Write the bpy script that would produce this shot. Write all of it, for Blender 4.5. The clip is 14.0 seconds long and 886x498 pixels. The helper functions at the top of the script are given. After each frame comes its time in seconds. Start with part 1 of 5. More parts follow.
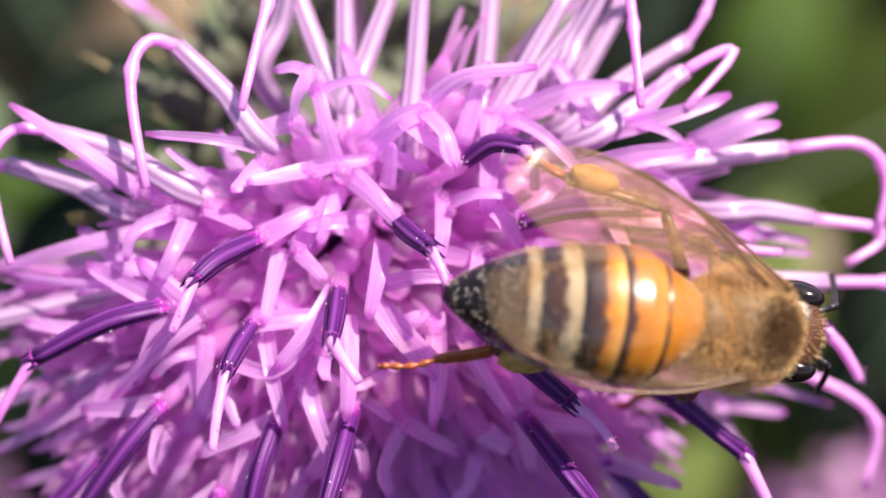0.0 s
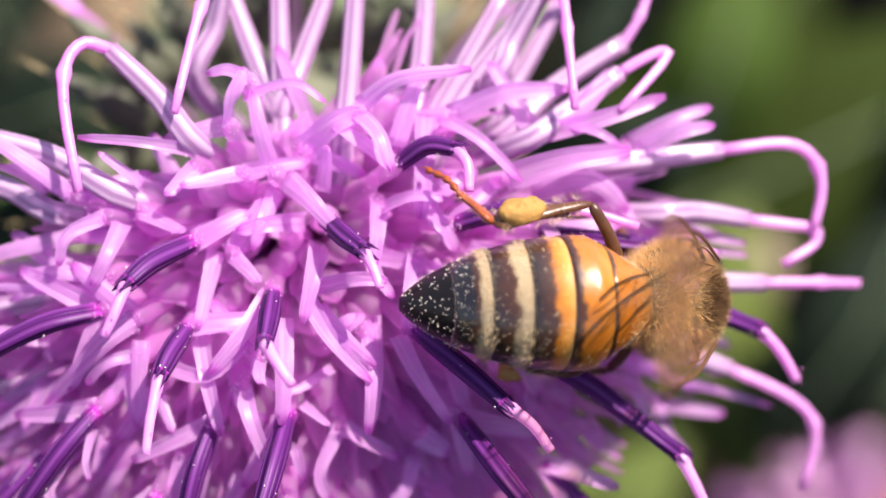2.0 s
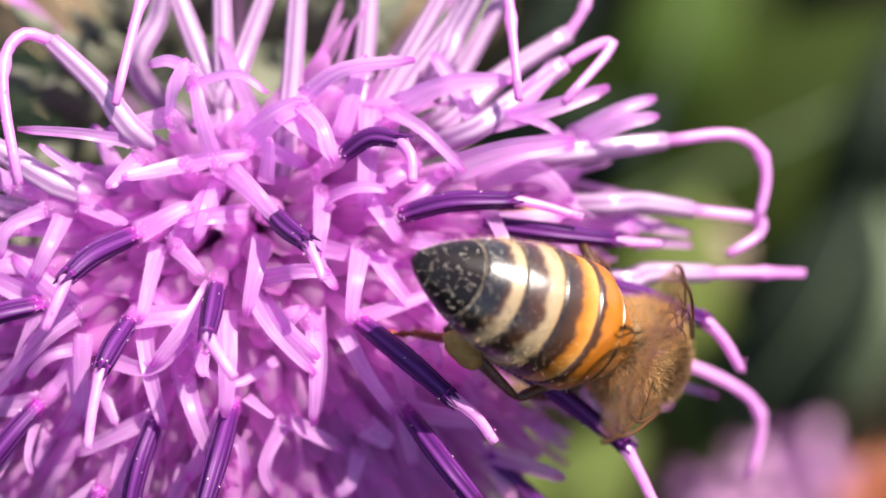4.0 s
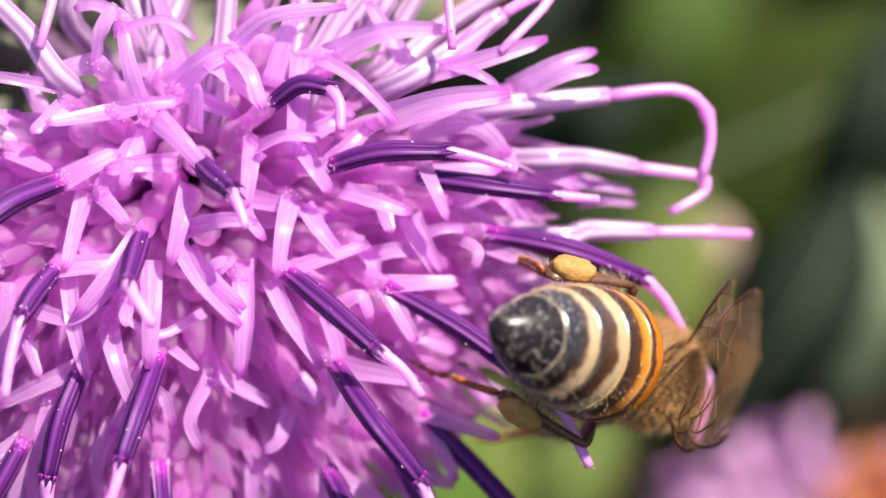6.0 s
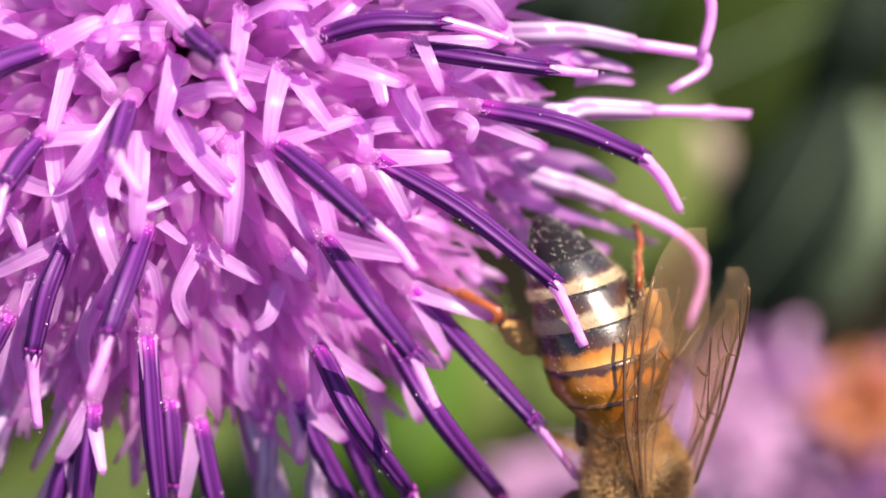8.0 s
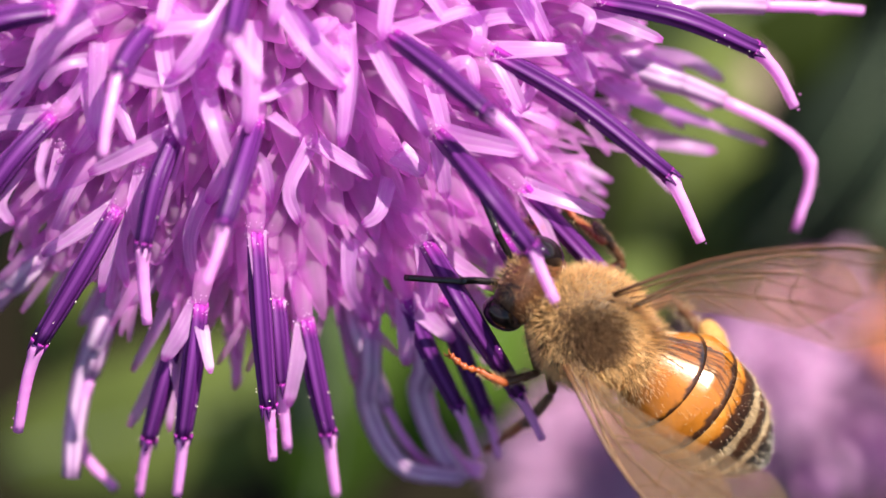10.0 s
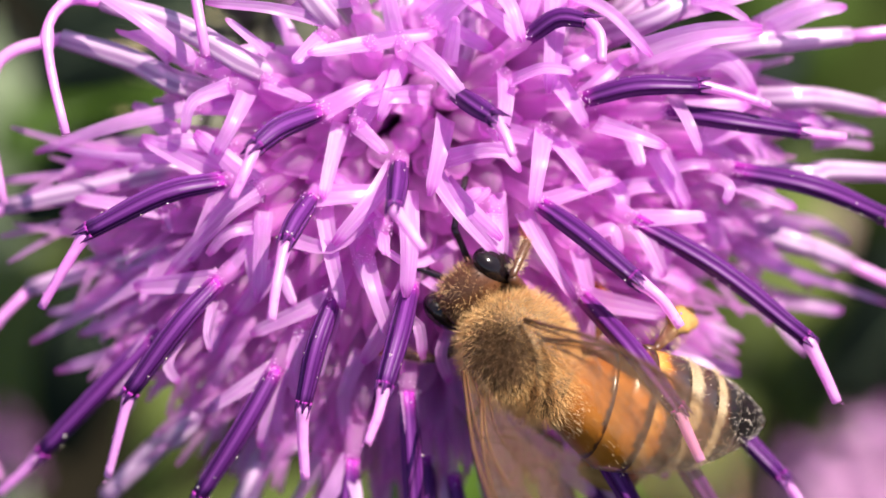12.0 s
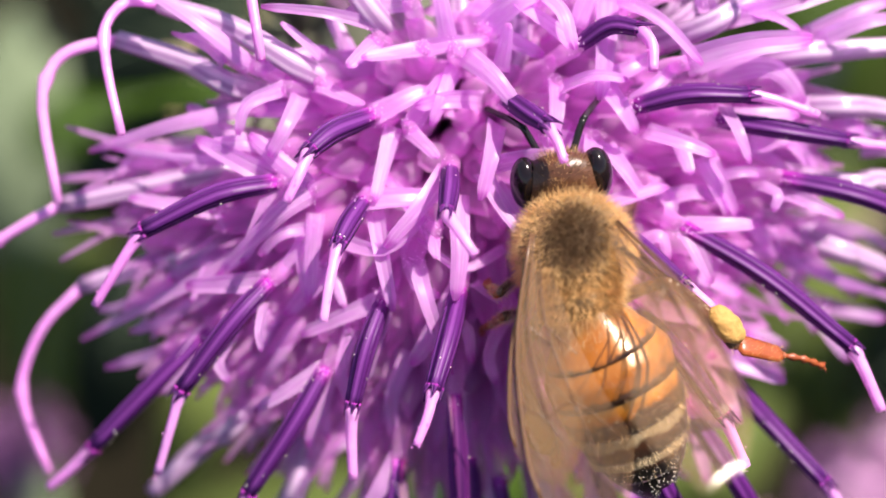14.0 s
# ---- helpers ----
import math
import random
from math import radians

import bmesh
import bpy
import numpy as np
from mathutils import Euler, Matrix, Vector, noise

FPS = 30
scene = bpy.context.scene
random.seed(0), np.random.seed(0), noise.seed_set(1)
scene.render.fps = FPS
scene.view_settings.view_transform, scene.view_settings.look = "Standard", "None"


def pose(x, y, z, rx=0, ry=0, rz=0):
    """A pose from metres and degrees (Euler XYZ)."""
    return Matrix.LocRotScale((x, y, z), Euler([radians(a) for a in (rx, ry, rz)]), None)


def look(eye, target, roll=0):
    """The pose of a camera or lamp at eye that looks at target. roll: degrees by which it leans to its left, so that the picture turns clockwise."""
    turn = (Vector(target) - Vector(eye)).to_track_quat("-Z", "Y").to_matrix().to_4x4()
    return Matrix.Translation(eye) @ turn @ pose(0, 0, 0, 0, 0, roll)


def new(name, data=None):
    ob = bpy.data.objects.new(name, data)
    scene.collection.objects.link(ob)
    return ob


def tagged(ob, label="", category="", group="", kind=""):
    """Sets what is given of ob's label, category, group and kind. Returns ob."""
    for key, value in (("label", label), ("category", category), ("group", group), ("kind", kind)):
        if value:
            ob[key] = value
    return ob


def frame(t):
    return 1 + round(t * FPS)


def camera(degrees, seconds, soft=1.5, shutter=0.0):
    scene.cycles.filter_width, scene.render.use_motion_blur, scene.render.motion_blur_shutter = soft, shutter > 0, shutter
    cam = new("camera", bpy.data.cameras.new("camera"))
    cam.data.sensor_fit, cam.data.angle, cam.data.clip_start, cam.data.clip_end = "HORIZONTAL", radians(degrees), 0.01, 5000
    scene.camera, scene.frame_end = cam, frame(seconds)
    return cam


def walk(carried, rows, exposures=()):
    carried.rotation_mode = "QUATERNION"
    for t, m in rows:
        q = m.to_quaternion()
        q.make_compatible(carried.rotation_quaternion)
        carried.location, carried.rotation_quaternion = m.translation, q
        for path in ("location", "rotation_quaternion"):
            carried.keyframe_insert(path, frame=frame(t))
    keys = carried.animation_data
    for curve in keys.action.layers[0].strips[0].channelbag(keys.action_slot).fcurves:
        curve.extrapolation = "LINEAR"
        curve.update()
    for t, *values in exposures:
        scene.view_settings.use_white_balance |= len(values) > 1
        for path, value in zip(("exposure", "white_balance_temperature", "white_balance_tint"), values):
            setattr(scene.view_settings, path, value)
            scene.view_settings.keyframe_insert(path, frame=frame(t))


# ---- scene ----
# The flower's own directions: x to the right, y up across its face, z out of its face; it leans back by 45 degrees.
HEAD = pose(0, 0, 0, 45, 0, 0)
cam = camera(30, 14.0, soft=1.6)
cam.data.dof.use_dof, cam.data.dof.focus_distance, cam.data.dof.aperture_fstop = True, 0.0512, 25
PATH = [
    (0, HEAD @ pose(0.00224, 0.00060, 0.05435, -0.753, -1.055, -0.415)),
    (0.5, HEAD @ pose(0.00205, 0.00100, 0.05423, -1.221, -1.422, -0.579)),
    (1, HEAD @ pose(0.00220, 0.00105, 0.05428, -1.293, -1.654, -0.647)),
    (1.5, HEAD @ pose(0.00234, 0.00078, 0.05413, -0.927, -2.188, -0.597)),
    (2, HEAD @ pose(0.00328, 0.00043, 0.05434, -0.488, -2.180, -0.704)),
    (2.5, HEAD @ pose(0.00366, 0.00062, 0.05409, -0.922, -2.743, -0.816)),
    (3, HEAD @ pose(0.00354, 0.00072, 0.05414, -1.173, -3.627, -1.053)),
    (5.5, HEAD @ pose(0.00586, -0.00062, 0.05385, -0.312, -2.804, -0.355)),
    (6, HEAD @ pose(0.00683, -0.00131, 0.05339, -0.619, -2.657, -0.272)),
    (6.5, HEAD @ pose(0.00743, -0.00210, 0.05316, -0.702, -2.892, -0.360)),
    (7, HEAD @ pose(0.00725, -0.00218, 0.05273, -1.294, -3.436, -0.181)),
    (7.5, HEAD @ pose(0.00684, -0.00260, 0.05279, -1.749, -3.646, -0.187)),
    (8, HEAD @ pose(0.00656, -0.00291, 0.05238, -3.231, -3.208, 0.214)),
    (8.2, HEAD @ pose(0.00624, -0.00325, 0.05216, -3.749, -3.277, 0.391)),
    (10.3, HEAD @ pose(0.00309, -0.00499, 0.05159, -4.866, -2.929, 0.224)),
    (10.5, HEAD @ pose(0.00305, -0.00499, 0.05195, -4.015, -2.428, 0.306)),
    (11, HEAD @ pose(0.00208, -0.00405, 0.05317, -2.757, -1.915, 0.276)),
    (11.5, HEAD @ pose(0.00116, -0.00386, 0.05338, -1.508, -1.453, 0.441)),
    (12, HEAD @ pose(0.00003, -0.00365, 0.05358, -0.407, -1.353, 0.349)),
    (12.5, HEAD @ pose(-0.00118, -0.00295, 0.05456, 0.029, -1.298, 1.141)),
    (13, HEAD @ pose(-0.00199, -0.00284, 0.05447, 0.074, -0.935, 1.321)),
    (13.5, HEAD @ pose(-0.00167, -0.00317, 0.05401, -0.235, -0.592, 1.257)),
    (14, HEAD @ pose(-0.00088, -0.00325, 0.05405, -0.731, -0.597, 1.109)),
]
walk(cam, PATH, exposures=[(0, 1.23, 6900, 16), (14, 1.23, 6900, 16)])

MM = 0.001

# ---- world, sun, exposure ----
world = bpy.data.worlds.new("sky")
scene.world = world
world.use_nodes = True
sky = world.node_tree.nodes.new("ShaderNodeTexSky")
sky.sky_type, sky.sun_disc = "NISHITA", False
sky.sun_elevation, sky.sun_rotation = radians(66), radians(40)
world.node_tree.nodes["Background"].inputs["Strength"].default_value = 0.09
world.node_tree.links.new(sky.outputs[0], world.node_tree.nodes["Background"].inputs["Color"])
sun = new("sun", bpy.data.lights.new("sun", "SUN"))
sun.data.energy, sun.data.angle, sun.data.color = 5.0, radians(0.5), (1.0, 0.95, 0.88)
SUN_FROM = HEAD.to_3x3() @ Vector((0.42, 0.62, 0.66))
sun.matrix_world = look(SUN_FROM, (0, 0, 0))


# ---- materials ----
def shader(name, base, dark, rough=0.5, scale=900, metal=0.0, through_light=0.0, bump=0.0, stripe=0.0, spec=0.5, alpha=1.0, coat=0.0):
    """Two tones mixed by coarse and fine noise; through_light: share of light that passes through."""
    m = bpy.data.materials.new(name)
    m.use_nodes = True
    t = m.node_tree
    t.nodes.clear()
    out = t.nodes.new("ShaderNodeOutputMaterial")
    p = t.nodes.new("ShaderNodeBsdfPrincipled")
    co = t.nodes.new("ShaderNodeTexCoord")
    n1, n2 = t.nodes.new("ShaderNodeTexNoise"), t.nodes.new("ShaderNodeTexNoise")
    n1.inputs["Scale"].default_value, n2.inputs["Scale"].default_value = scale * 0.3, scale * 2.5
    n2.inputs["Detail"].default_value = 5
    for n in (n1, n2):
        t.links.new(co.outputs["Object"], n.inputs["Vector"])
    add = t.nodes.new("ShaderNodeMath")
    add.operation = "ADD"
    t.links.new(n1.outputs[0], add.inputs[0])
    t.links.new(n2.outputs[0], add.inputs[1])
    rnd = t.nodes.new("ShaderNodeObjectInfo")
    add2 = t.nodes.new("ShaderNodeMath")
    add2.operation, add2.inputs[1].default_value = "MULTIPLY_ADD", 0.35
    t.links.new(rnd.outputs["Random"], add2.inputs[0])
    t.links.new(add.outputs[0], add2.inputs[2])
    ramp = t.nodes.new("ShaderNodeMapRange")
    ramp.inputs[1].default_value, ramp.inputs[2].default_value = 0.75, 1.6
    t.links.new(add2.outputs[0], ramp.inputs[0])
    mix = t.nodes.new("ShaderNodeMix")
    mix.data_type = "RGBA"
    mix.inputs[6].default_value, mix.inputs[7].default_value = (*dark, 1), (*base, 1)
    t.links.new(ramp.outputs[0], mix.inputs[0])
    colour = mix.outputs[2]
    t.links.new(colour, p.inputs["Base Color"])
    p.inputs["Roughness"].default_value, p.inputs["Metallic"].default_value = rough, metal
    p.inputs["Specular IOR Level"].default_value = spec
    p.inputs["Coat Weight"].default_value, p.inputs["Coat Roughness"].default_value = coat, 0.22
    if bump:
        b = t.nodes.new("ShaderNodeBump")
        b.inputs["Strength"].default_value, b.inputs["Distance"].default_value = bump, 0.0001
        t.links.new(n2.outputs[0], b.inputs["Height"])
        t.links.new(b.outputs[0], p.inputs["Normal"])
    last = p.outputs[0]
    if through_light:
        tr, ms = t.nodes.new("ShaderNodeBsdfTranslucent"), t.nodes.new("ShaderNodeMixShader")
        ms.inputs[0].default_value = through_light
        t.links.new(colour, tr.inputs[0])
        t.links.new(last, ms.inputs[1])
        t.links.new(tr.outputs[0], ms.inputs[2])
        last = ms.outputs[0]
    if alpha < 1:
        tp, ms = t.nodes.new("ShaderNodeBsdfTransparent"), t.nodes.new("ShaderNodeMixShader")
        ms.inputs[0].default_value = alpha
        tp.inputs[0].default_value = (0.98, 0.94, 0.88, 1)
        t.links.new(tp.outputs[0], ms.inputs[1])
        t.links.new(last, ms.inputs[2])
        gloss, edge, shine = t.nodes.new("ShaderNodeBsdfGlossy"), t.nodes.new("ShaderNodeMapRange"), t.nodes.new("ShaderNodeMixShader")
        gloss.inputs["Roughness"].default_value = 0.16
        face = t.nodes.new("ShaderNodeLayerWeight")
        t.links.new(face.outputs["Facing"], edge.inputs[0])
        edge.inputs[1].default_value, edge.inputs[3].default_value, edge.inputs[4].default_value = 0.4, 0.012, 0.05
        t.links.new(edge.outputs[0], shine.inputs[0])
        t.links.new(ms.outputs[0], shine.inputs[1])
        t.links.new(gloss.outputs[0], shine.inputs[2])
        last = shine.outputs[0]
    t.links.new(last, out.inputs[0])
    return m


def striped(name, base, tip, line, lines, share, rough=0.35, through_light=0.45, bump=0.3, spec=0.5, tip_from=0.55, start=None, ragged=False):
    """Plant skin with fine lines along its length: UV x runs along, UV y across; it changes colour towards its tip (and start)."""
    m = shader(name, base, tuple(0.8 * c for c in base), rough, 800, through_light=through_light, bump=0.0, spec=spec)
    t = m.node_tree
    mix = next(n for n in t.nodes if n.type == "MIX")
    p = next(n for n in t.nodes if n.type == "BSDF_PRINCIPLED")
    co = next(n for n in t.nodes if n.type == "TEX_COORD")
    users = [l.to_socket for l in mix.outputs[2].links]
    sep = t.nodes.new("ShaderNodeSeparateXYZ")
    t.links.new(co.outputs["UV"], sep.inputs[0])

    def blend(under, colour, factor):
        b = t.nodes.new("ShaderNodeMix")
        b.data_type = "RGBA"
        b.inputs[7].default_value = (*colour, 1)
        t.links.new(under, b.inputs[6])
        t.links.new(factor, b.inputs[0])
        return b.outputs[2]

    def span(source, lo, hi, a=0.0, b=1.0):
        r = t.nodes.new("ShaderNodeMapRange")
        r.interpolation_type = "SMOOTHSTEP"
        for k, v in enumerate((lo, hi, a, b)):
            r.inputs[k + 1].default_value = v
        t.links.new(source, r.inputs[0])
        return r.outputs[0]
    last = blend(mix.outputs[2], tip, span(sep.outputs[0], tip_from, 1.0))
    if start:
        last = blend(last, start, span(sep.outputs[0], 0.0, 0.18, 1.0, 0.0))
    wave = t.nodes.new("ShaderNodeMath")
    wave.operation, wave.inputs[1].default_value = "MULTIPLY", lines * 2 * math.pi
    t.links.new(sep.outputs[1], wave.inputs[0])
    sine = t.nodes.new("ShaderNodeMath")
    sine.operation = "SINE"
    t.links.new(wave.outputs[0], sine.inputs[0])
    streak = span(sine.outputs[0], -0.1, 0.9, 0.0, share)
    if ragged:
        place, grain = t.nodes.new("ShaderNodeCombineXYZ"), t.nodes.new("ShaderNodeTexNoise")
        own = next(n for n in t.nodes if n.type == "OBJECT_INFO")
        for k, (source, size) in enumerate(((sep.outputs[0], 2.2), (sep.outputs[1], 2.6 * lines), (own.outputs["Random"], 60))):
            times = t.nodes.new("ShaderNodeMath")
            times.operation, times.inputs[1].default_value = "MULTIPLY", size
            t.links.new(source, times.inputs[0])
            t.links.new(times.outputs[0], place.inputs[k])
        t.links.new(place.outputs[0], grain.inputs["Vector"])
        grain.inputs["Scale"].default_value, grain.inputs["Detail"].default_value = 1.0, 3
        streak = span(grain.outputs[0], 0.42, 0.74, 0.0, share)
    last = blend(last, line, streak)
    for u in users:
        t.links.new(last, u)
    if bump:
        b = t.nodes.new("ShaderNodeBump")
        b.inputs["Strength"].default_value, b.inputs["Distance"].default_value = bump, 0.00006
        t.links.new(grain.outputs[0] if ragged else sine.outputs[0], b.inputs["Height"])
        t.links.new(b.outputs[0], p.inputs["Normal"])
    return m


def banded(name, stops, coat=0.25, spec=0.7):
    """Tergite skin: bands along UV x with ragged edges and fine pits."""
    m = shader(name, (1, 1, 1), (0.72, 0.7, 0.68), 0.28, 700, bump=0.25, spec=spec, coat=coat)
    t = m.node_tree
    mix = next(n for n in t.nodes if n.type == "MIX")
    co = next(n for n in t.nodes if n.type == "TEX_COORD")
    users = [l.to_socket for l in mix.outputs[2].links]
    sep, rag, add = t.nodes.new("ShaderNodeSeparateXYZ"), t.nodes.new("ShaderNodeTexNoise"), t.nodes.new("ShaderNodeMath")
    t.links.new(co.outputs["UV"], sep.inputs[0])
    t.links.new(co.outputs["Object"], rag.inputs["Vector"])
    rag.inputs["Scale"].default_value, rag.inputs["Detail"].default_value, rag.inputs["Roughness"].default_value = 1300, 6, 0.7
    add.operation, add.inputs[1].default_value = "MULTIPLY_ADD", 0.6
    t.links.new(rag.outputs[0], add.inputs[0])
    t.links.new(sep.outputs[0], add.inputs[2])
    sub = t.nodes.new("ShaderNodeMath")
    sub.operation, sub.inputs[1].default_value = "SUBTRACT", 0.30
    t.links.new(add.outputs[0], sub.inputs[0])
    ramp = t.nodes.new("ShaderNodeValToRGB")
    els = ramp.color_ramp.elements
    while len(els) < len(stops):
        els.new(0.5)
    for e, (at_, colour) in zip(els, stops):
        e.position, e.color = at_, (*colour, 1)
    t.links.new(sub.outputs[0], ramp.inputs[0])
    tint = t.nodes.new("ShaderNodeMix")
    tint.data_type, tint.blend_type = "RGBA", "MULTIPLY"
    tint.inputs[0].default_value = 1.0
    t.links.new(ramp.outputs[0], tint.inputs[6])
    t.links.new(mix.outputs[2], tint.inputs[7])
    for u in users:
        t.links.new(tint.outputs[2], u)
    return m


def let_through(m, share, tint):
    """Lets part of the light pass straight through a thin petal."""
    t = m.node_tree
    out = next(n for n in t.nodes if n.type == "OUTPUT_MATERIAL")
    last = out.inputs[0].links[0].from_socket
    tp, ms = t.nodes.new("ShaderNodeBsdfTransparent"), t.nodes.new("ShaderNodeMixShader")
    tp.inputs[0].default_value, ms.inputs[0].default_value = (*tint, 1), share
    t.links.new(last, ms.inputs[1])
    t.links.new(tp.outputs[0], ms.inputs[2])
    t.links.new(ms.outputs[0], out.inputs[0])


LOBE = striped("lilac_corolla_lobe", (0.92, 0.54, 0.94), (0.74, 0.18, 0.73), (0.98, 0.78, 0.98), 5, 0.75, 0.36, 0.70, 0.25, 1.0, tip_from=0.82, ragged=True)
let_through(LOBE, 0.36, (0.98, 0.76, 0.98))
TUBE = striped("pink_corolla_tube", (0.96, 0.60, 0.94), (0.94, 0.50, 0.91), (0.98, 0.74, 0.96), 4, 0.5, 0.5, 0.8, 0.08, 0.3, tip_from=0.7, ragged=True)
let_through(TUBE, 0.50, (0.98, 0.78, 0.97))
OLD = striped("faded_corolla_tube", (0.76, 0.54, 0.76), (0.66, 0.40, 0.64), (0.34, 0.15, 0.37), 5, 0.75, 0.28, 0.45, 0.3, 0.8, tip_from=0.85)
ANTHER = striped("dark_purple_anther", (0.075, 0.011, 0.11), (0.05, 0.008, 0.08), (0.18, 0.045, 0.23), 6, 0.5, 0.40, 0.0, 0.6, 0.12, tip_from=0.7, start=(0.36, 0.03, 0.33))
STYLE = shader("pink_style", (0.90, 0.46, 0.86), (0.80, 0.28, 0.75), 0.30, 900, through_light=0.45, bump=0.3, spec=0.8)
POLLEN = shader("pale_pollen", (0.85, 0.80, 0.74), (0.7, 0.62, 0.5), 0.6, 3000)
BEAD = shader("glassy_hair_tip", (0.92, 0.78, 0.92), (0.8, 0.55, 0.8), 0.1, 3000, through_light=0.5, spec=1.0)
BRACT = shader("grey_green_bract", (0.13, 0.14, 0.09), (0.03, 0.035, 0.025), 0.6, 400, through_light=0.1, bump=0.5)
SPINE = shader("straw_spine", (0.55, 0.45, 0.25), (0.35, 0.26, 0.12), 0.5, 400)
SAGE = shader("sage_leaf", (0.20, 0.25, 0.15), (0.11, 0.15, 0.085), 0.7, 60, through_light=0.25, bump=0.3, spec=0.15)
# Paler than the olive leaves: sunlight on the blade is put into this green.
SUN_TINTED = shader("sun_tinted_green_leaf", (0.058, 0.10, 0.018), (0.022, 0.042, 0.007), 0.8, 60, through_light=0.25, bump=0.3, spec=0.1)
GREEN = shader("green_leaf", (0.065, 0.13, 0.014), (0.03, 0.06, 0.008), 0.8, 60, through_light=0.25, bump=0.3, spec=0.1)
STRAW = shader("dry_leaf", (0.40, 0.32, 0.26), (0.27, 0.20, 0.15), 0.8, 80, bump=0.4, spec=0.1)
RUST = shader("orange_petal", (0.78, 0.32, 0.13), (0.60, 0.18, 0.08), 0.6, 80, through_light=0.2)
BLOOM = shader("far_purple_floret", (0.36, 0.15, 0.35), (0.22, 0.09, 0.22), 0.6, 200, through_light=0.3, spec=0.1)
PALEBLOOM = shader("far_pink_floret", (0.72, 0.44, 0.66), (0.60, 0.33, 0.54), 0.6, 200, through_light=0.3, spec=0.1)
BARK = shader("brown_dead_leaf", (0.20, 0.14, 0.09), (0.10, 0.065, 0.04), 0.7, 80, bump=0.4, spec=0.12)
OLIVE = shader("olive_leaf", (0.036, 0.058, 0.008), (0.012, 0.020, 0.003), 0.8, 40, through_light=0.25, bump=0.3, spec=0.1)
LIME = shader("yellow_green_leaf", (0.13, 0.165, 0.04), (0.07, 0.10, 0.025), 0.8, 40, through_light=0.3, bump=0.3, spec=0.1)
# Near-black leaf colour: the shade between the plants is put into it.
LEAF_SHADE = shader("leaf_with_painted_shade", (0.010, 0.017, 0.010), (0.004, 0.007, 0.005), 0.8, 40, bump=0.3, spec=0.08)
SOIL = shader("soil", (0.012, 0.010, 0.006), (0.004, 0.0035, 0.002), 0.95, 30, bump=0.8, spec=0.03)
DUSK = shader("dark_brown_fur", (0.25, 0.135, 0.065), (0.09, 0.055, 0.028), 0.55, 900, through_light=0.2)
HIDE = shader("brown_skin", (0.20, 0.125, 0.055), (0.09, 0.055, 0.028), 0.6, 500, spec=0.3)
BROWN = shader("dark_brown_tergite", (0.045, 0.022, 0.014), (0.02, 0.011, 0.008), 0.28, 500, bump=0.2)
BLACK = shader("black_cuticle", (0.016, 0.012, 0.012), (0.007, 0.006, 0.007), 0.22, 600, bump=0.15)
FUR = shader("tan_fur", (0.93, 0.66, 0.34), (0.72, 0.46, 0.20), 0.5, 900, through_light=0.45)
PALEFUR = shader("pale_fur", (0.72, 0.58, 0.38), (0.5, 0.36, 0.2), 0.55, 900, through_light=0.3)
LEG = shader("red_brown_leg", (0.34, 0.075, 0.018), (0.14, 0.03, 0.010), 0.36, 900, bump=0.4)
DARKLEG = shader("dark_leg", (0.12, 0.045, 0.018), (0.035, 0.015, 0.008), 0.36, 900, bump=0.4)
LOAD = shader("amber_pollen_load", (0.42, 0.24, 0.075), (0.25, 0.13, 0.035), 0.75, 1600, bump=1.0, spec=0.2)
VEIN = shader("brown_vein", (0.13, 0.06, 0.025), (0.08, 0.035, 0.015), 0.4, 500)
WING = shader("clear_wing", (0.72, 0.50, 0.30), (0.52, 0.34, 0.19), 0.3, 350, through_light=0.5, bump=0.3, alpha=0.10, spec=0.5)
EYE = shader("black_eye", (0.010, 0.006, 0.007), (0.006, 0.004, 0.005), 0.16, 900, spec=0.35)


# ---- mesh helpers ----
def part(name, bm, mat, parent, label="", flat=False):
    """One mesh object from a bmesh in millimetres, under a thing or part."""
    for v in bm.verts:
        v.co *= MM
    me = bpy.data.meshes.new(name)
    bm.normal_update()
    bm.to_mesh(me)
    bm.free()
    for m in mat if isinstance(mat, (list, tuple)) else (mat,):
        me.materials.append(m)
    if not flat:
        me.polygons.foreach_set("use_smooth", [True] * len(me.polygons))
    ob = new(name, me)
    ob.parent = parent
    if label:
        ob["label"] = label
    return ob


def along(pts, n):
    """n + 1 points on a smooth curve through the given ones."""
    p = [Vector(q) for q in pts]
    if len(p) == 2:
        return [p[0].lerp(p[1], k / n) for k in range(n + 1)]
    p = [2 * p[0] - p[1]] + p + [2 * p[-1] - p[-2]]
    out = []
    spans = len(p) - 3
    for k in range(n + 1):
        u = k / n * spans
        i = min(int(u), spans - 1)
        u -= i
        a, b, c, d = p[i : i + 4]
        out.append(0.5 * (2 * b + (c - a) * u + (2 * a - 5 * b + 4 * c - d) * u * u + (3 * b - a - 3 * c + d) * u**3))
    return out


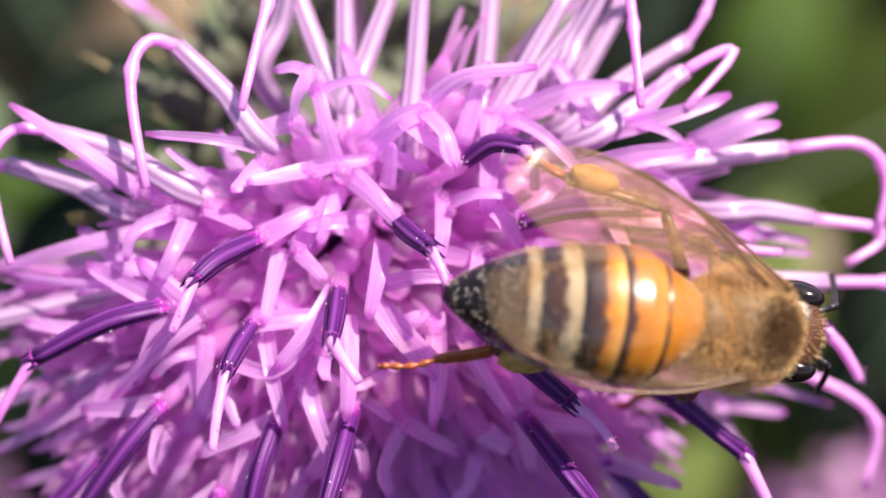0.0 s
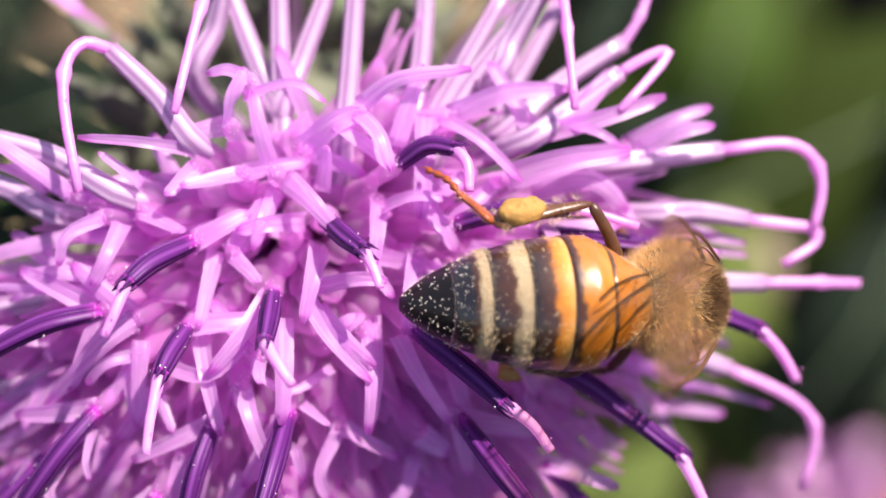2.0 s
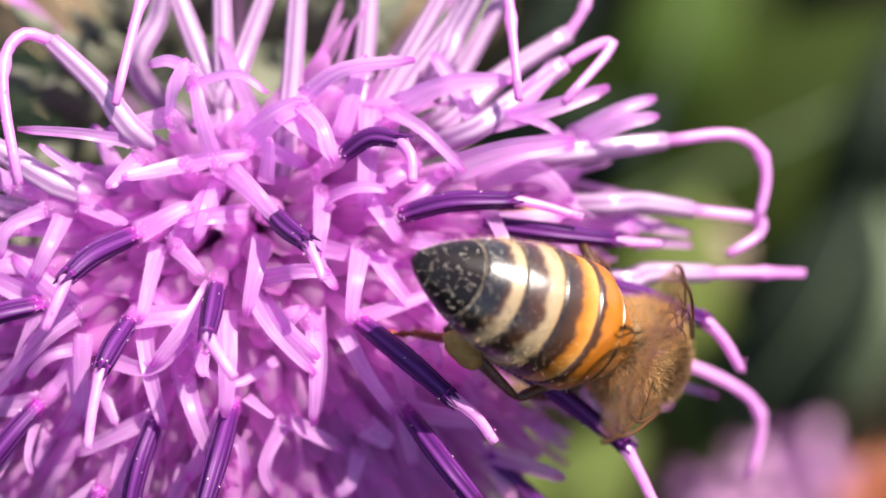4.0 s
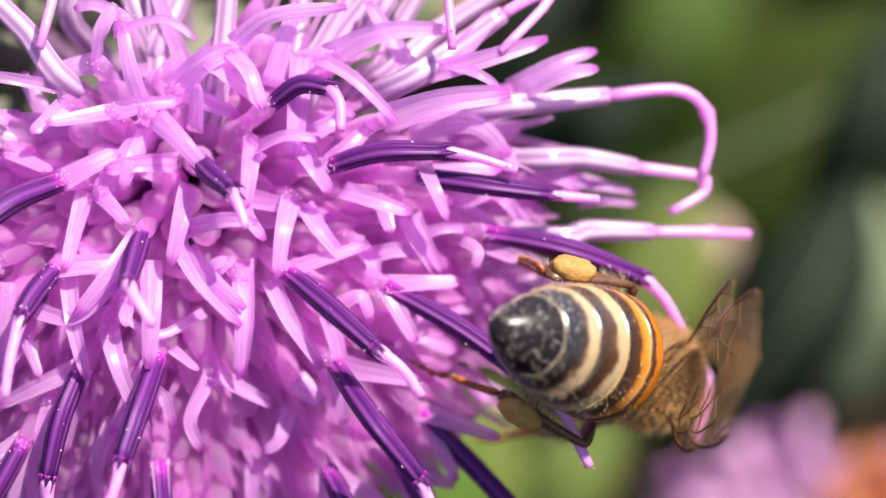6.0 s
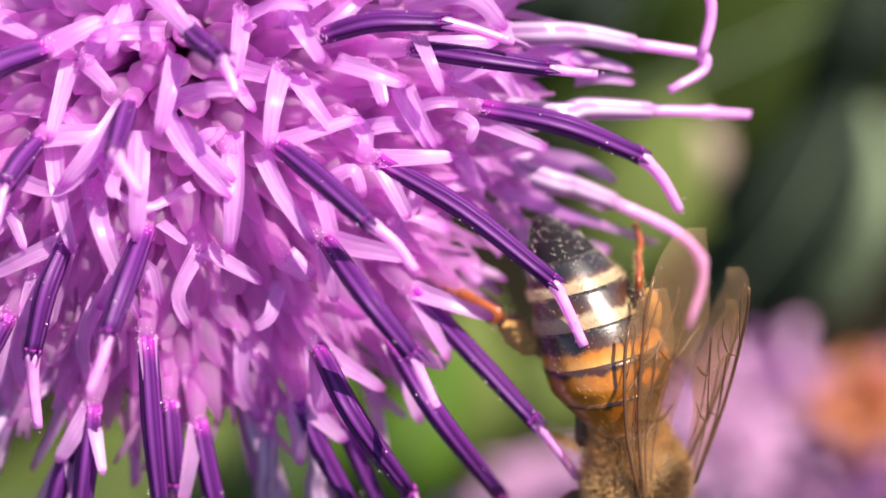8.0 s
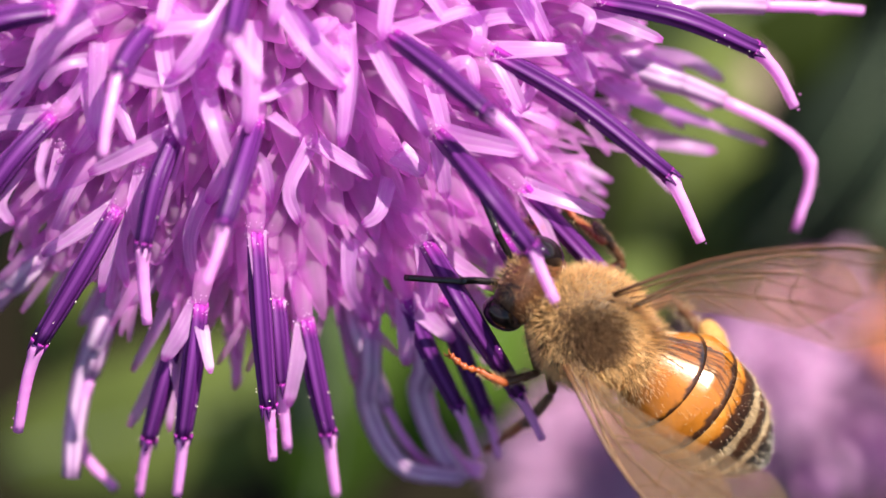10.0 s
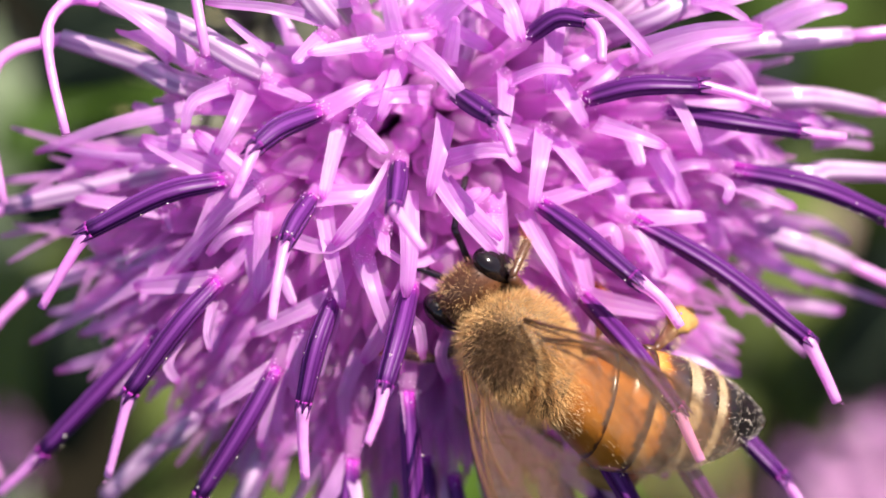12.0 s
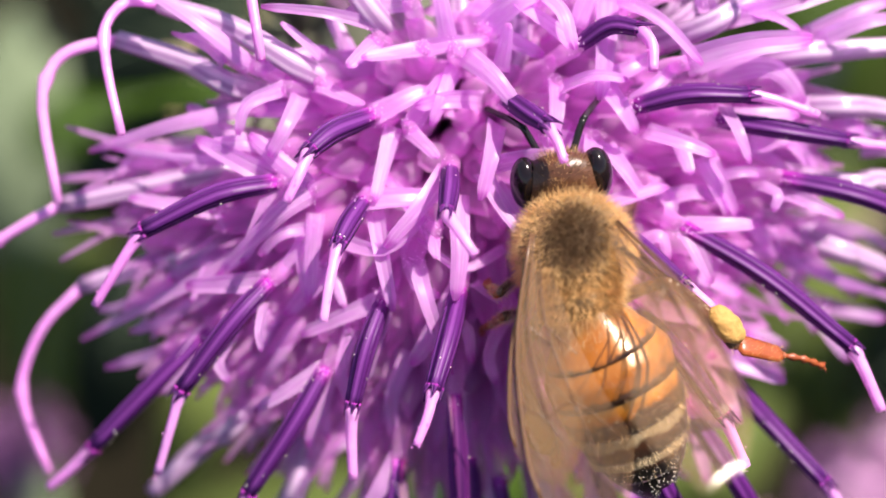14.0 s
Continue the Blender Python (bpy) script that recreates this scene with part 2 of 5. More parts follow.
def sweep(bm, pts, wide, thick, sides=6, face=(0, 0, 1), ridges=0.0, mat=0, closed=True):
    """A skin round a curve: wide and thick are half widths, by place along it; face: the way its flat side looks."""
    uv = bm.loops.layers.uv.verify()
    n = len(pts) - 1
    rings = []
    for k, c in enumerate(pts):
        d = (pts[min(k + 1, n)] - pts[max(k - 1, 0)]).normalized()
        side = d.cross(Vector(face))
        side = side.normalized() if side.length > 1e-4 else d.orthogonal().normalized()
        up = side.cross(d)
        u = k / n
        w, h = wide(u), thick(u)
        ring = []
        for s in range(sides):
            a = 2 * math.pi * (s + 0.5) / sides
            g = 1 - (ridges if s % 2 else 0)
            ring.append(bm.verts.new(c + side * (math.cos(a) * w * g) + up * (math.sin(a) * h * g)))
        rings.append(ring)
    for i, (r, q) in enumerate(zip(rings, rings[1:])):
        for s in range(sides):
            f = bm.faces.new((r[s], r[(s + 1) % sides], q[(s + 1) % sides], q[s]))
            f.material_index = mat
            for loop, (du, dv) in zip(f.loops, ((0, 0), (0, 1), (1, 1), (1, 0))):
                loop[uv].uv = ((i + du) / n, (s + dv) / sides)
    if closed:
        for ring, u in ((list(reversed(rings[0])), 0.0), (rings[-1], 1.0)):
            f = bm.faces.new(ring)
            f.material_index = mat
            for loop in f.loops:
                loop[uv].uv = (u, 0.5)


def ball(bm, centre, radii, seg=16, rings=10, mat=0, turn=None):
    got = bmesh.ops.create_uvsphere(bm, u_segments=seg, v_segments=rings, radius=1.0)
    m = Matrix.Translation(centre) @ (turn or Matrix.Identity(4)) @ Matrix.Diagonal((*radii, 1))
    bmesh.ops.transform(bm, matrix=m, verts=got["verts"])
    for f in {f for v in got["verts"] for f in v.link_faces}:
        f.material_index = mat


def specks(bm, places, size):
    for c in places:
        s = size * random.uniform(0.6, 1.3)
        c = Vector(c)
        v = [bm.verts.new(c + Vector(o) * s) for o in ((1, 0, 0), (-1, 0, 0), (0, 1, 0), (0, -1, 0), (0, 0, 1), (0, 0, -1))]
        for a, b in ((0, 2), (2, 1), (1, 3), (3, 0)):
            bm.faces.new((v[a], v[b], v[4]))
            bm.faces.new((v[b], v[a], v[5]))


# ---- ground and what grows behind ----
bm = bmesh.new()
bmesh.ops.create_grid(bm, x_segments=60, y_segments=60, size=1.0)
for v in bm.verts:
    r = max(abs(v.co.x), abs(v.co.y))
    v.co *= 300 + 29700000 * (r - 0.5) ** 6 if r > 0.5 else 600
    v.co.z = -190 + (6 * noise.noise(v.co * 0.02) if r <= 0.5 else 0)
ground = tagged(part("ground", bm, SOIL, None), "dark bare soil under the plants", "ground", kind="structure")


def leaf_blade(name, label, pts, width, mat, face=(0, 0, 1), group="leaves behind the flower"):
    """A leaf with a raised midrib, in the flower's own directions."""
    bm = bmesh.new()
    c = along(pts, 14)
    sweep(bm, c, lambda u: width * max(0.03, math.sin(math.pi * min(1, 0.08 + u * 0.92)) ** 0.7), lambda u: width * 0.05 * (1.05 - u) + 0.15, 8, face)
    blade = part("leaf_blade", bm, mat, None)
    rib = bmesh.new()
    lift = Vector(face).normalized() * width * 0.05
    sweep(rib, [p + lift for p in c], lambda u: width * 0.05 * (1.1 - u), lambda u: width * 0.06 * (1.1 - u), 6, face)
    top = new(name)
    top.matrix_world = HEAD
    blade.parent = top
    part("midrib", rib, SAGE, top)
    return tagged(top, label, "leaf", group)


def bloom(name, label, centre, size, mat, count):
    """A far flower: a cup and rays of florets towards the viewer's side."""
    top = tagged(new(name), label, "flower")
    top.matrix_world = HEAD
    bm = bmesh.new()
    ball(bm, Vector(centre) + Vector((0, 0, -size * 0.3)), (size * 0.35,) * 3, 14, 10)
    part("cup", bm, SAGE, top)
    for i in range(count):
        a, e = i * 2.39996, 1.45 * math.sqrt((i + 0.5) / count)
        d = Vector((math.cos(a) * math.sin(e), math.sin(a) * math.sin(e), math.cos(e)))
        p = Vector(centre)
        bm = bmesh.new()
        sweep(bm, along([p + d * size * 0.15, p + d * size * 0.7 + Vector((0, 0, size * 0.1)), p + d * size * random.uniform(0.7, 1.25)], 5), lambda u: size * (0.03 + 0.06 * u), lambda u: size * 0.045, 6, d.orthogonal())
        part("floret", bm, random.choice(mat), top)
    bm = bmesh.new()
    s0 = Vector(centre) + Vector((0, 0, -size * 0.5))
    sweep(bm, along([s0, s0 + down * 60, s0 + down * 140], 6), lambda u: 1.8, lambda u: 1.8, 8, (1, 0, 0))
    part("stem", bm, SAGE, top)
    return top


down = HEAD.to_3x3().inverted() @ Vector((0, 0, -1))

# ---- the thistle head ----
thistle = tagged(new("thistle_flower"), "lilac-pink thistle flower head with dark purple anther tubes", "flower")
thistle.matrix_world = HEAD
AXIS = Vector((0, 0.4, 0))
placed = []


def open_side(x, y):
    """The thin upper side of the head, where one sees through between the florets."""
    return y > 4.2 + 0.5 * x


def dome(x, y):
    return 1.3 - 0.010 * (x * x + (y - 0.4) ** 2)


def strap(bm, c, half, face, thick, gutter):
    """A flat strap with a shallow gutter and crisp edges."""
    n = len(c) - 1
    rings = []
    for k, p in enumerate(c):
        d = (c[min(k + 1, n)] - c[max(k - 1, 0)]).normalized()
        side = d.cross(Vector(face)).normalized()
        up = side.cross(d)
        w = half(k / n)
        rings.append([bm.verts.new(p + side * (x * w) + up * (y * w + z)) for x, y, z in ((-1, gutter, 0), (-0.4, 0, 0), (0.4, 0, 0), (1, gutter, 0), (0.6, 0, -thick), (-0.6, 0, -thick))])
    uv = bm.loops.layers.uv.verify()
    for i, (r, q) in enumerate(zip(rings, rings[1:])):
        for a in range(6):
            f = bm.faces.new((r[a], q[a], q[(a + 1) % 6], r[(a + 1) % 6]))
            for loop, (du, dv) in zip(f.loops, ((0, 0), (1, 0), (1, 1), (0, 1))):
                loop[uv].uv = ((i + du) / n, (a + dv) / 6)
        for a in range(6):
            bm.edges.get((r[a], q[a])).smooth = False
    bm.faces.new(rings[0])
    bm.faces.new(list(reversed(rings[-1])))


def lobe_mesh(owner, pts, width, name="corolla_lobe"):
    bm = bmesh.new()
    c = along(pts, 8)
    tilt = Vector((0.22 + random.uniform(-0.42, 0.42), 0.2 + random.uniform(-0.42, 0.42), 1))
    tip = random.uniform(0.80, 0.90)
    w = width * 0.62

    def half(u):
        return w * (1.0 - 0.42 * u) * (1 if u < tip else math.sqrt(max(0.05, 1 - ((u - tip) / (1.02 - tip)) ** 2)))

    strap(bm, c, half, tilt, 0.04, random.choice((0.3, 0.4, -0.2, 0.12)))
    return part(name, bm, LOBE, owner)


def sunk(p):
    """The lower and outer florets lie deeper, on the rounded flank of the head."""
    p = Vector(p)
    eye = Vector((2.5, -2.5, 53))
    low = max(0.0, min(1.0, (2.0 - p.y) / 4))
    drop = min(4.0, 0.15 * max(0.0, (p - AXIS).xy.length - 5) ** 1.6) * low
    return eye + (p - eye) * (1 + drop / (eye.z - p.z))


def floret(mouth, lobes=(), anther=(), style=(), tube=(), fill=True, stars=2):
    """One floret: its tube from the receptacle to the mouth, its lobes, anther tube and style."""
    m = Vector(mouth)
    if not anther and not tube:
        m = sunk(m)
        lobes = [(width, *[sunk(p) for p in pts]) for width, *pts in lobes]
    out = (m - AXIS)
    out.z = 0
    bm = bmesh.new()
    base = Vector((m.x * 0.2, m.y * 0.2 + 1.2, -11))
    if tube:
        path = [base, *tube, m]
    else:
        path = [base, Vector((m.x * 0.62, m.y * 0.62 + 0.3, m.z - 4.2)), m]
    c = along(path, 14)
    if tube:
        sweep(bm, c, lambda u: 0.44 - 0.13 * u * u, lambda u: 0.36 - 0.1 * u * u, 12, (0, 0, 1), ridges=0.14)
    else:
        sweep(bm, c, lambda u: 0.2 + 0.16 * u**3 - 0.1 * max(0.0, u - 0.93) / 0.07, lambda u: 0.2 + 0.16 * u**3 - 0.1 * max(0.0, u - 0.93) / 0.07, 8)
    f = part("floret", bm, OLD if tube else TUBE, thistle, "faded, curling floret" if tube else "")
    heads = []
    for width, *pts in lobes:
        lobe_mesh(f, [Vector(pts[0]) - Vector((0, 0, 0.25)), *pts[1:]], width)
        heads.append(Vector(pts[-1]) - m)
    if fill and not tube:
        a0 = random.uniform(0, 6.28)
        for k in range(5):
            if len(heads) >= stars:
                break
            a = a0 + k * 1.257
            d = Vector((math.cos(a), math.sin(a), 0)) + out * (0.06 if out.length < 4 or out.y > 0 else 0.2)
            if any(d.angle(Vector((h.x, h.y, 0.001))) < 0.7 for h in heads):
                continue
            s = random.uniform(2.0, 3.1)
            tip = m + d.normalized() * s + Vector((0, 0, random.uniform(-0.9, -0.1)))
            mid = m.lerp(tip, 0.5) + Vector((0, 0, 0.12))
            lobe_mesh(f, [m - Vector((0, 0, 0.2)), mid, tip], random.uniform(0.5, 0.66))
            heads.append(tip - m)
    end = m
    if anther:
        bm = bmesh.new()
        c = along([m - Vector((0, 0, 0.3)), *anther], 10)
        r = random.uniform(0.32, 0.36)
        sweep(bm, c, lambda u: r * (0.85 + 0.2 * math.sin(math.pi * min(1, u * 1.05))), lambda u: r * (0.85 + 0.2 * math.sin(math.pi * min(1, u * 1.05))), 12, ridges=0.14)
        ahead = (c[-1] - c[-2]).normalized()
        for k in range(5):
            q = ahead.orthogonal().normalized()
            q.rotate(Matrix.Rotation(k * 1.257 + random.uniform(-0.2, 0.2), 3, ahead))
            sweep(bm, along([c[-1] + q * r * 0.7 - ahead * 0.1, c[-1] + q * r * random.uniform(0.6, 0.95) + ahead * random.uniform(0.25, 0.5)], 3), lambda u: r * 0.34 * (1.15 - u), lambda u: r * 0.2 * (1.15 - u), 5, q)
        part("anther_tube", bm, ANTHER, f, "dark purple anther tube")
        end = Vector(anther[-1])
        bm = bmesh.new()
        spots = []
        for _ in range(7):
            q = c[min(10, int(random.triangular(0, 11, 10)))]
            a = random.uniform(0, 6.28)
            spots.append(q + Vector((math.cos(a) * r, math.sin(a) * r, abs(math.sin(a * 3)) * r)))
        specks(bm, spots, 0.028)
        part("pollen_grain", bm, POLLEN, f, "white pollen dust")
    if style:
        bm = bmesh.new()
        c = along([end if anther else m - Vector((0, 0, 0.1)), *style], 12)
        s = random.uniform(0.18, 0.22)
        knot = 0.6 if not anther else 0.12
        sweep(bm, c, lambda u: s * (1 + 0.45 * math.exp(-(((u - knot) / 0.04) ** 2)) - 0.25 * u), lambda u: s * (1 + 0.45 * math.exp(-(((u - knot) / 0.04) ** 2)) - 0.25 * u), 8)
        specks(bm, [c[k] + Vector((random.uniform(-s, s), random.uniform(-s, s), s)) for k in (7, 9, 10, 11, 12)], 0.035)
        part("style", bm, STYLE, f, "slender pink style")
    if lobes or anther:
        bm = bmesh.new()
        specks(bm, [m + Vector((random.gauss(0, 0.2), random.gauss(0, 0.2), random.uniform(0.1, 0.35))) for _ in range(22)], 0.024)
        part("throat_hair", bm, BEAD, f, "tiny glassy throat hairs")
    placed.append(m)
    return f


floret((-5.62, -1.87, 1.23), anther=[(-7.48, -2.31, 1.57), (-9.93, -3.53, 1.26)], style=[(-10.66, -4.64, 1.11), (-11.47, -5.95, 0.78)])
floret((-2.65, 0.28, 1.63), lobes=[(0.5, (-2.00, -0.01, 1.10), (-2.53, -2.47, 1.59))], anther=[(-3.76, -0.30, 2.75), (-4.49, -0.97, 3.48)], style=[(-4.77, -1.77, 3.83), (-5.12, -2.55, 3.95)])
floret((-2.87, -2.40, 1.54), lobes=[(0.5, (-2.52, -2.71, 1.13), (-2.22, -4.29, 1.68), (-1.86, -5.93, 1.51))], anther=[(-3.28, -3.13, 2.37), (-3.58, -3.83, 3.09)], style=[(-3.80, -5.05, 3.56), (-3.94, -6.17, 3.71)])
floret((-2.18, -5.57, 1.10), anther=[(-2.69, -7.10, 1.57), (-3.10, -8.91, 1.64)], style=[(-3.12, -10.02, 1.42), (-3.05, -11.33, 1.13)])
floret((-5.86, -5.05, 0.86), lobes=[(0.26, (-6.02, -5.74, 1.02), (-6.13, -6.62, 1.54), (-6.02, -7.31, 1.45))], anther=[(-7.07, -6.48, 1.23), (-8.66, -8.64, 0.83)], style=[(-9.01, -9.87, 0.53), (-9.48, -11.43, 0.00)])
floret((0.27, -5.16, 1.19), lobes=[(0.34, (0.68, -4.99, 1.22), (1.59, -5.61, 1.73))], anther=[(-0.09, -6.61, 2.61), (-0.55, -8.21, 3.56)], style=[(-0.71, -8.97, 3.82), (-1.04, -9.85, 4.04)])
floret((-4.02, -7.84, 0.56), anther=[(-4.99, -9.63, 0.64), (-6.52, -12.06, 0.12)], style=[(-6.94, -13.21, -0.23), (-7.38, -14.99, -0.81)])
floret((-7.95, -6.74, -0.84), lobes=[(0.4, (-7.01, -6.61, 0.22), (-7.48, -7.66, 0.64), (-7.14, -8.38, 0.57))], anther=[(-9.77, -8.59, -1.26), (-12.07, -10.93, -2.14)], style=[(-12.80, -11.67, -2.50), (-13.65, -12.43, -2.91)])
floret((5.78, -5.53, 0.81), anther=[(6.94, -6.96, 3.30), (8.42, -8.85, 3.30)], style=[(8.73, -9.56, 3.30), (9.14, -10.42, 3.30)])
floret((7.86, -8.85, -1.17), anther=[(9.32, -11.13, 0.00), (11.60, -14.31, -3.01)], style=[(12.40, -15.57, -3.59), (13.05, -16.69, -4.12)])
floret((7.36, -3.01, 0.94), anther=[(10.08, -4.58, 1.03), (12.88, -6.78, 1.20)], style=[(13.36, -7.72, 1.20), (13.87, -8.82, 1.20)])
floret((4.33, -2.56, 1.63), lobes=[(0.5, (3.80, -2.82, 1.42), (4.51, -4.19, 1.90), (5.45, -5.61, 1.66))], anther=[(5.72, -3.66, 2.61), (7.09, -4.86, 3.30)], style=[(7.90, -5.50, 3.30), (8.49, -6.33, 3.30)])
floret((10.65, -1.37, 0.33), lobes=[(0.4, (9.92, -1.57, 0.74), (10.36, -1.94, 1.28), (10.23, -2.53, 1.28)), (0.45, (10.68, -1.80, 0.02), (11.72, -2.25, 0.42), (12.79, -2.64, 0.13))], anther=[(13.35, -1.92, 0.26), (15.86, -2.86, -0.42)], style=[(16.62, -3.58, -0.72), (17.29, -4.64, -1.04)])
floret((8.53, -7.24, -0.61), anther=[(10.44, -9.23, -1.22), (12.50, -11.44, -0.38)], style=[(13.20, -12.34, -0.81), (14.07, -13.49, -1.38)])
floret((0.19, -8.56, 0.50), anther=[(0.37, -11.28, 0.43), (0.54, -14.14, -0.22)], style=[(0.59, -14.73, -0.39), (0.64, -15.93, -0.77)])
floret((0.74, -10.79, -0.76), anther=[(0.85, -12.21, -0.90), (0.92, -13.58, -1.26)], style=[(0.97, -14.58, -1.55), (1.06, -15.81, -1.94)])
floret((5.49, -8.95, -0.18), anther=[(6.69, -10.99, 1.38), (8.46, -13.85, -1.25)], style=[(8.90, -14.61, -1.55), (9.39, -15.55, -1.93)])
floret((4.89, -10.84, -1.20), anther=[(5.65, -12.63, -1.62), (6.61, -14.50, -2.26)], style=[(6.96, -15.29, -2.54), (7.34, -16.35, -2.94)])
floret((6.05, -10.90, -1.94), anther=[(6.76, -12.79, -2.50), (7.63, -14.86, -3.21)], style=[(7.93, -15.71, -3.52), (8.13, -16.57, -3.84)])
floret((1.66, -11.47, -0.94), anther=[(2.00, -13.39, -1.24), (2.38, -15.31, -1.82)], style=[(2.48, -16.23, -2.13), (2.63, -17.50, -2.57)])
floret((-1.64, -10.89, -0.50), lobes=[(0.4, (-1.58, -11.61, -0.26), (-1.25, -13.05, -0.02))], anther=[(-1.88, -12.93, -0.71), (-2.27, -15.31, -1.42)], style=[(-2.36, -16.12, -1.69), (-2.55, -17.37, -2.12)])
floret((-2.45, -12.18, -1.34), anther=[(-2.89, -13.65, -1.66), (-3.47, -15.58, -2.27)], style=[(-3.65, -16.31, -2.52), (-3.88, -17.58, -2.98)])
floret((3.82, 2.64, 1.60), lobes=[(0.6, (3.87, 3.27, 1.14), (4.69, 5.89, 1.45))], anther=[(4.78, 3.24, 1.89), (5.72, 3.11, 2.30)], style=[(6.04, 2.57, 2.69), (6.06, 1.75, 2.91)])
floret((5.61, 0.74, 1.48), lobes=[(0.55, (6.08, -0.03, 1.43), (7.11, -0.39, 1.94), (8.27, -0.76, 1.76))], anther=[(7.29, 1.16, 1.76), (9.31, 1.19, 1.63)], style=[(10.15, 1.03, 1.57), (11.58, 0.60, 1.36)])
floret((8.38, 0.46, 0.80), lobes=[(0.5, (8.60, 0.87, 1.09), (8.96, 0.02, 1.67), (9.40, -1.02, 1.57))], anther=[(10.40, 0.16, 0.92), (12.72, -0.14, 0.58)], style=[(13.32, -0.23, 0.42), (14.34, -0.31, 0.14)])
floret((0.00, 2.48, 1.76), lobes=[(0.5, (-0.04, 1.96, 0.94), (-0.38, 0.96, 1.61), (-0.75, -0.02, 1.61)), (0.62, (0.26, 2.30, 1.70), (1.08, 1.56, 2.36), (1.98, 0.53, 2.35)), (0.5, (-0.21, 2.59, 1.00), (-0.52, 3.92, 1.57), (-0.73, 5.09, 1.48))])
floret((-0.13, -1.36, 1.77), lobes=[(0.56, (-0.23, -1.37, 1.58), (-1.10, -2.66, 2.16), (-2.15, -3.90, 2.03)), (0.6, (0.13, -2.17, 1.75), (0.22, -3.91, 2.28), (0.10, -5.53, 2.12))], anther=[(-0.17, -2.01, 2.94), (-0.27, -2.81, 4.00)], style=[(0.14, -3.37, 4.56), (0.60, -4.02, 4.90)])
floret((1.63, 0.91, 1.77), lobes=[(0.55, (0.85, 0.90, 0.90), (-0.20, 0.84, 1.56), (-1.32, 0.60, 1.55)), (0.5, (1.41, 1.85, 1.12), (1.61, 3.27, 1.65)), (0.6, (1.31, 0.14, 1.60), (1.13, -0.91, 2.24), (0.81, -2.37, 2.19))], anther=[(2.15, 0.43, 2.85), (2.77, -0.04, 3.62)], style=[(3.05, -0.57, 4.00), (3.27, -1.18, 4.17)])
floret((14.87, 3.16, -1.29), style=[(17.11, 3.39, -1.62), (18.12, 2.90, -1.74), (18.44, 1.84, -1.82), (18.11, 0.40, -1.78)], tube=[(10.40, 2.61, -0.63), (12.72, 2.92, -0.88)])
floret((15.88, 0.80, -1.82), style=[(17.18, 0.63, -1.95), (18.15, 0.46, -2.10), (18.24, -0.05, -2.03), (17.04, -0.72, -1.61)], tube=[(11.66, 1.01, -1.06), (13.92, 1.09, -1.44)])
floret((16.47, -1.38, -2.04), style=[(18.26, -1.40, -2.47), (20.02, -1.47, -3.04)], tube=[(12.06, -1.41, -1.19), (14.33, -1.33, -1.58)])
floret((15.56, -4.46, -3.56), style=[(17.45, -5.31, -3.87), (18.54, -6.17, -4.17), (18.80, -7.21, -4.41), (18.33, -8.89, -4.52)], tube=[(12.26, -3.38, -2.95), (14.11, -3.92, -3.28)])
floret((-5.31, 6.49, 0.85), style=[(-6.07, 6.68, 1.14), (-6.59, 6.02, 1.45), (-6.61, 4.66, 1.88), (-6.12, 1.90, 2.30)], tube=[(-2.40, 3.22, 0.66), (-3.81, 4.99, 0.74)])
floret((-9.69, 3.85, 0.24), style=[(-10.67, 3.87, 0.44), (-11.29, 3.03, 0.76), (-11.16, 1.63, 1.04), (-10.60, -0.47, 1.37)], tube=[(-4.47, 1.62, 0.28), (-7.17, 3.07, 0.42)])
floret((-11.20, 2.78, -0.81), style=[(-12.65, 2.43, -0.84), (-13.38, 1.75, -0.81), (-13.62, 0.42, -0.75), (-13.02, -2.67, -0.69)], tube=[(-6.48, 1.09, -0.52), (-8.95, 2.11, -0.63)])
floret((-13.21, -2.72, -1.74), style=[(-14.37, -3.36, -1.91), (-15.80, -4.26, -2.31), (-17.29, -5.57, -2.95)], tube=[(-6.88, -1.30, -1.20), (-9.14, -1.83, -1.18)])
floret((-12.69, -5.48, -3.06), style=[(-14.07, -6.90, -3.41), (-14.88, -8.73, -3.85), (-14.72, -10.13, -3.98), (-13.94, -12.15, -4.22)], tube=[(-7.29, -3.80, -2.01), (-10.04, -4.63, -2.46)])
floret((-5.54, -13.68, -3.79), style=[(-6.01, -15.08, -4.06), (-5.92, -16.53, -4.52), (-4.92, -17.79, -4.85)], tube=[(-3.09, -9.58, -2.79), (-4.64, -11.31, -3.19)])
floret((4.28, -14.83, -4.20), style=[(4.93, -16.06, -4.45), (5.93, -17.13, -4.83), (7.64, -17.47, -5.18)], tube=[(3.07, -11.15, -3.53), (3.65, -13.12, -3.86)])
floret((5.72, -14.38, -4.41), style=[(6.12, -15.82, -4.70), (6.83, -16.88, -5.05), (7.69, -17.30, -5.33)], tube=[(4.99, -11.19, -3.89), (5.49, -13.18, -4.25)])
floret((11.29, 5.71, -0.16), style=[(12.05, 6.15, -0.18), (12.76, 6.41, -0.19), (12.59, 5.90, 0.11), (11.12, 4.38, 0.81)], tube=[(7.32, 3.16, 0.09), (9.57, 4.48, 0.02)])
floret((9.07, 9.13, -0.08), style=[(9.32, 8.09, 0.74), (9.41, 6.56, 1.33), (9.54, 4.36, 1.83)], tube=[(6.71, 5.36, -1.40), (7.81, 6.99, -0.74)])
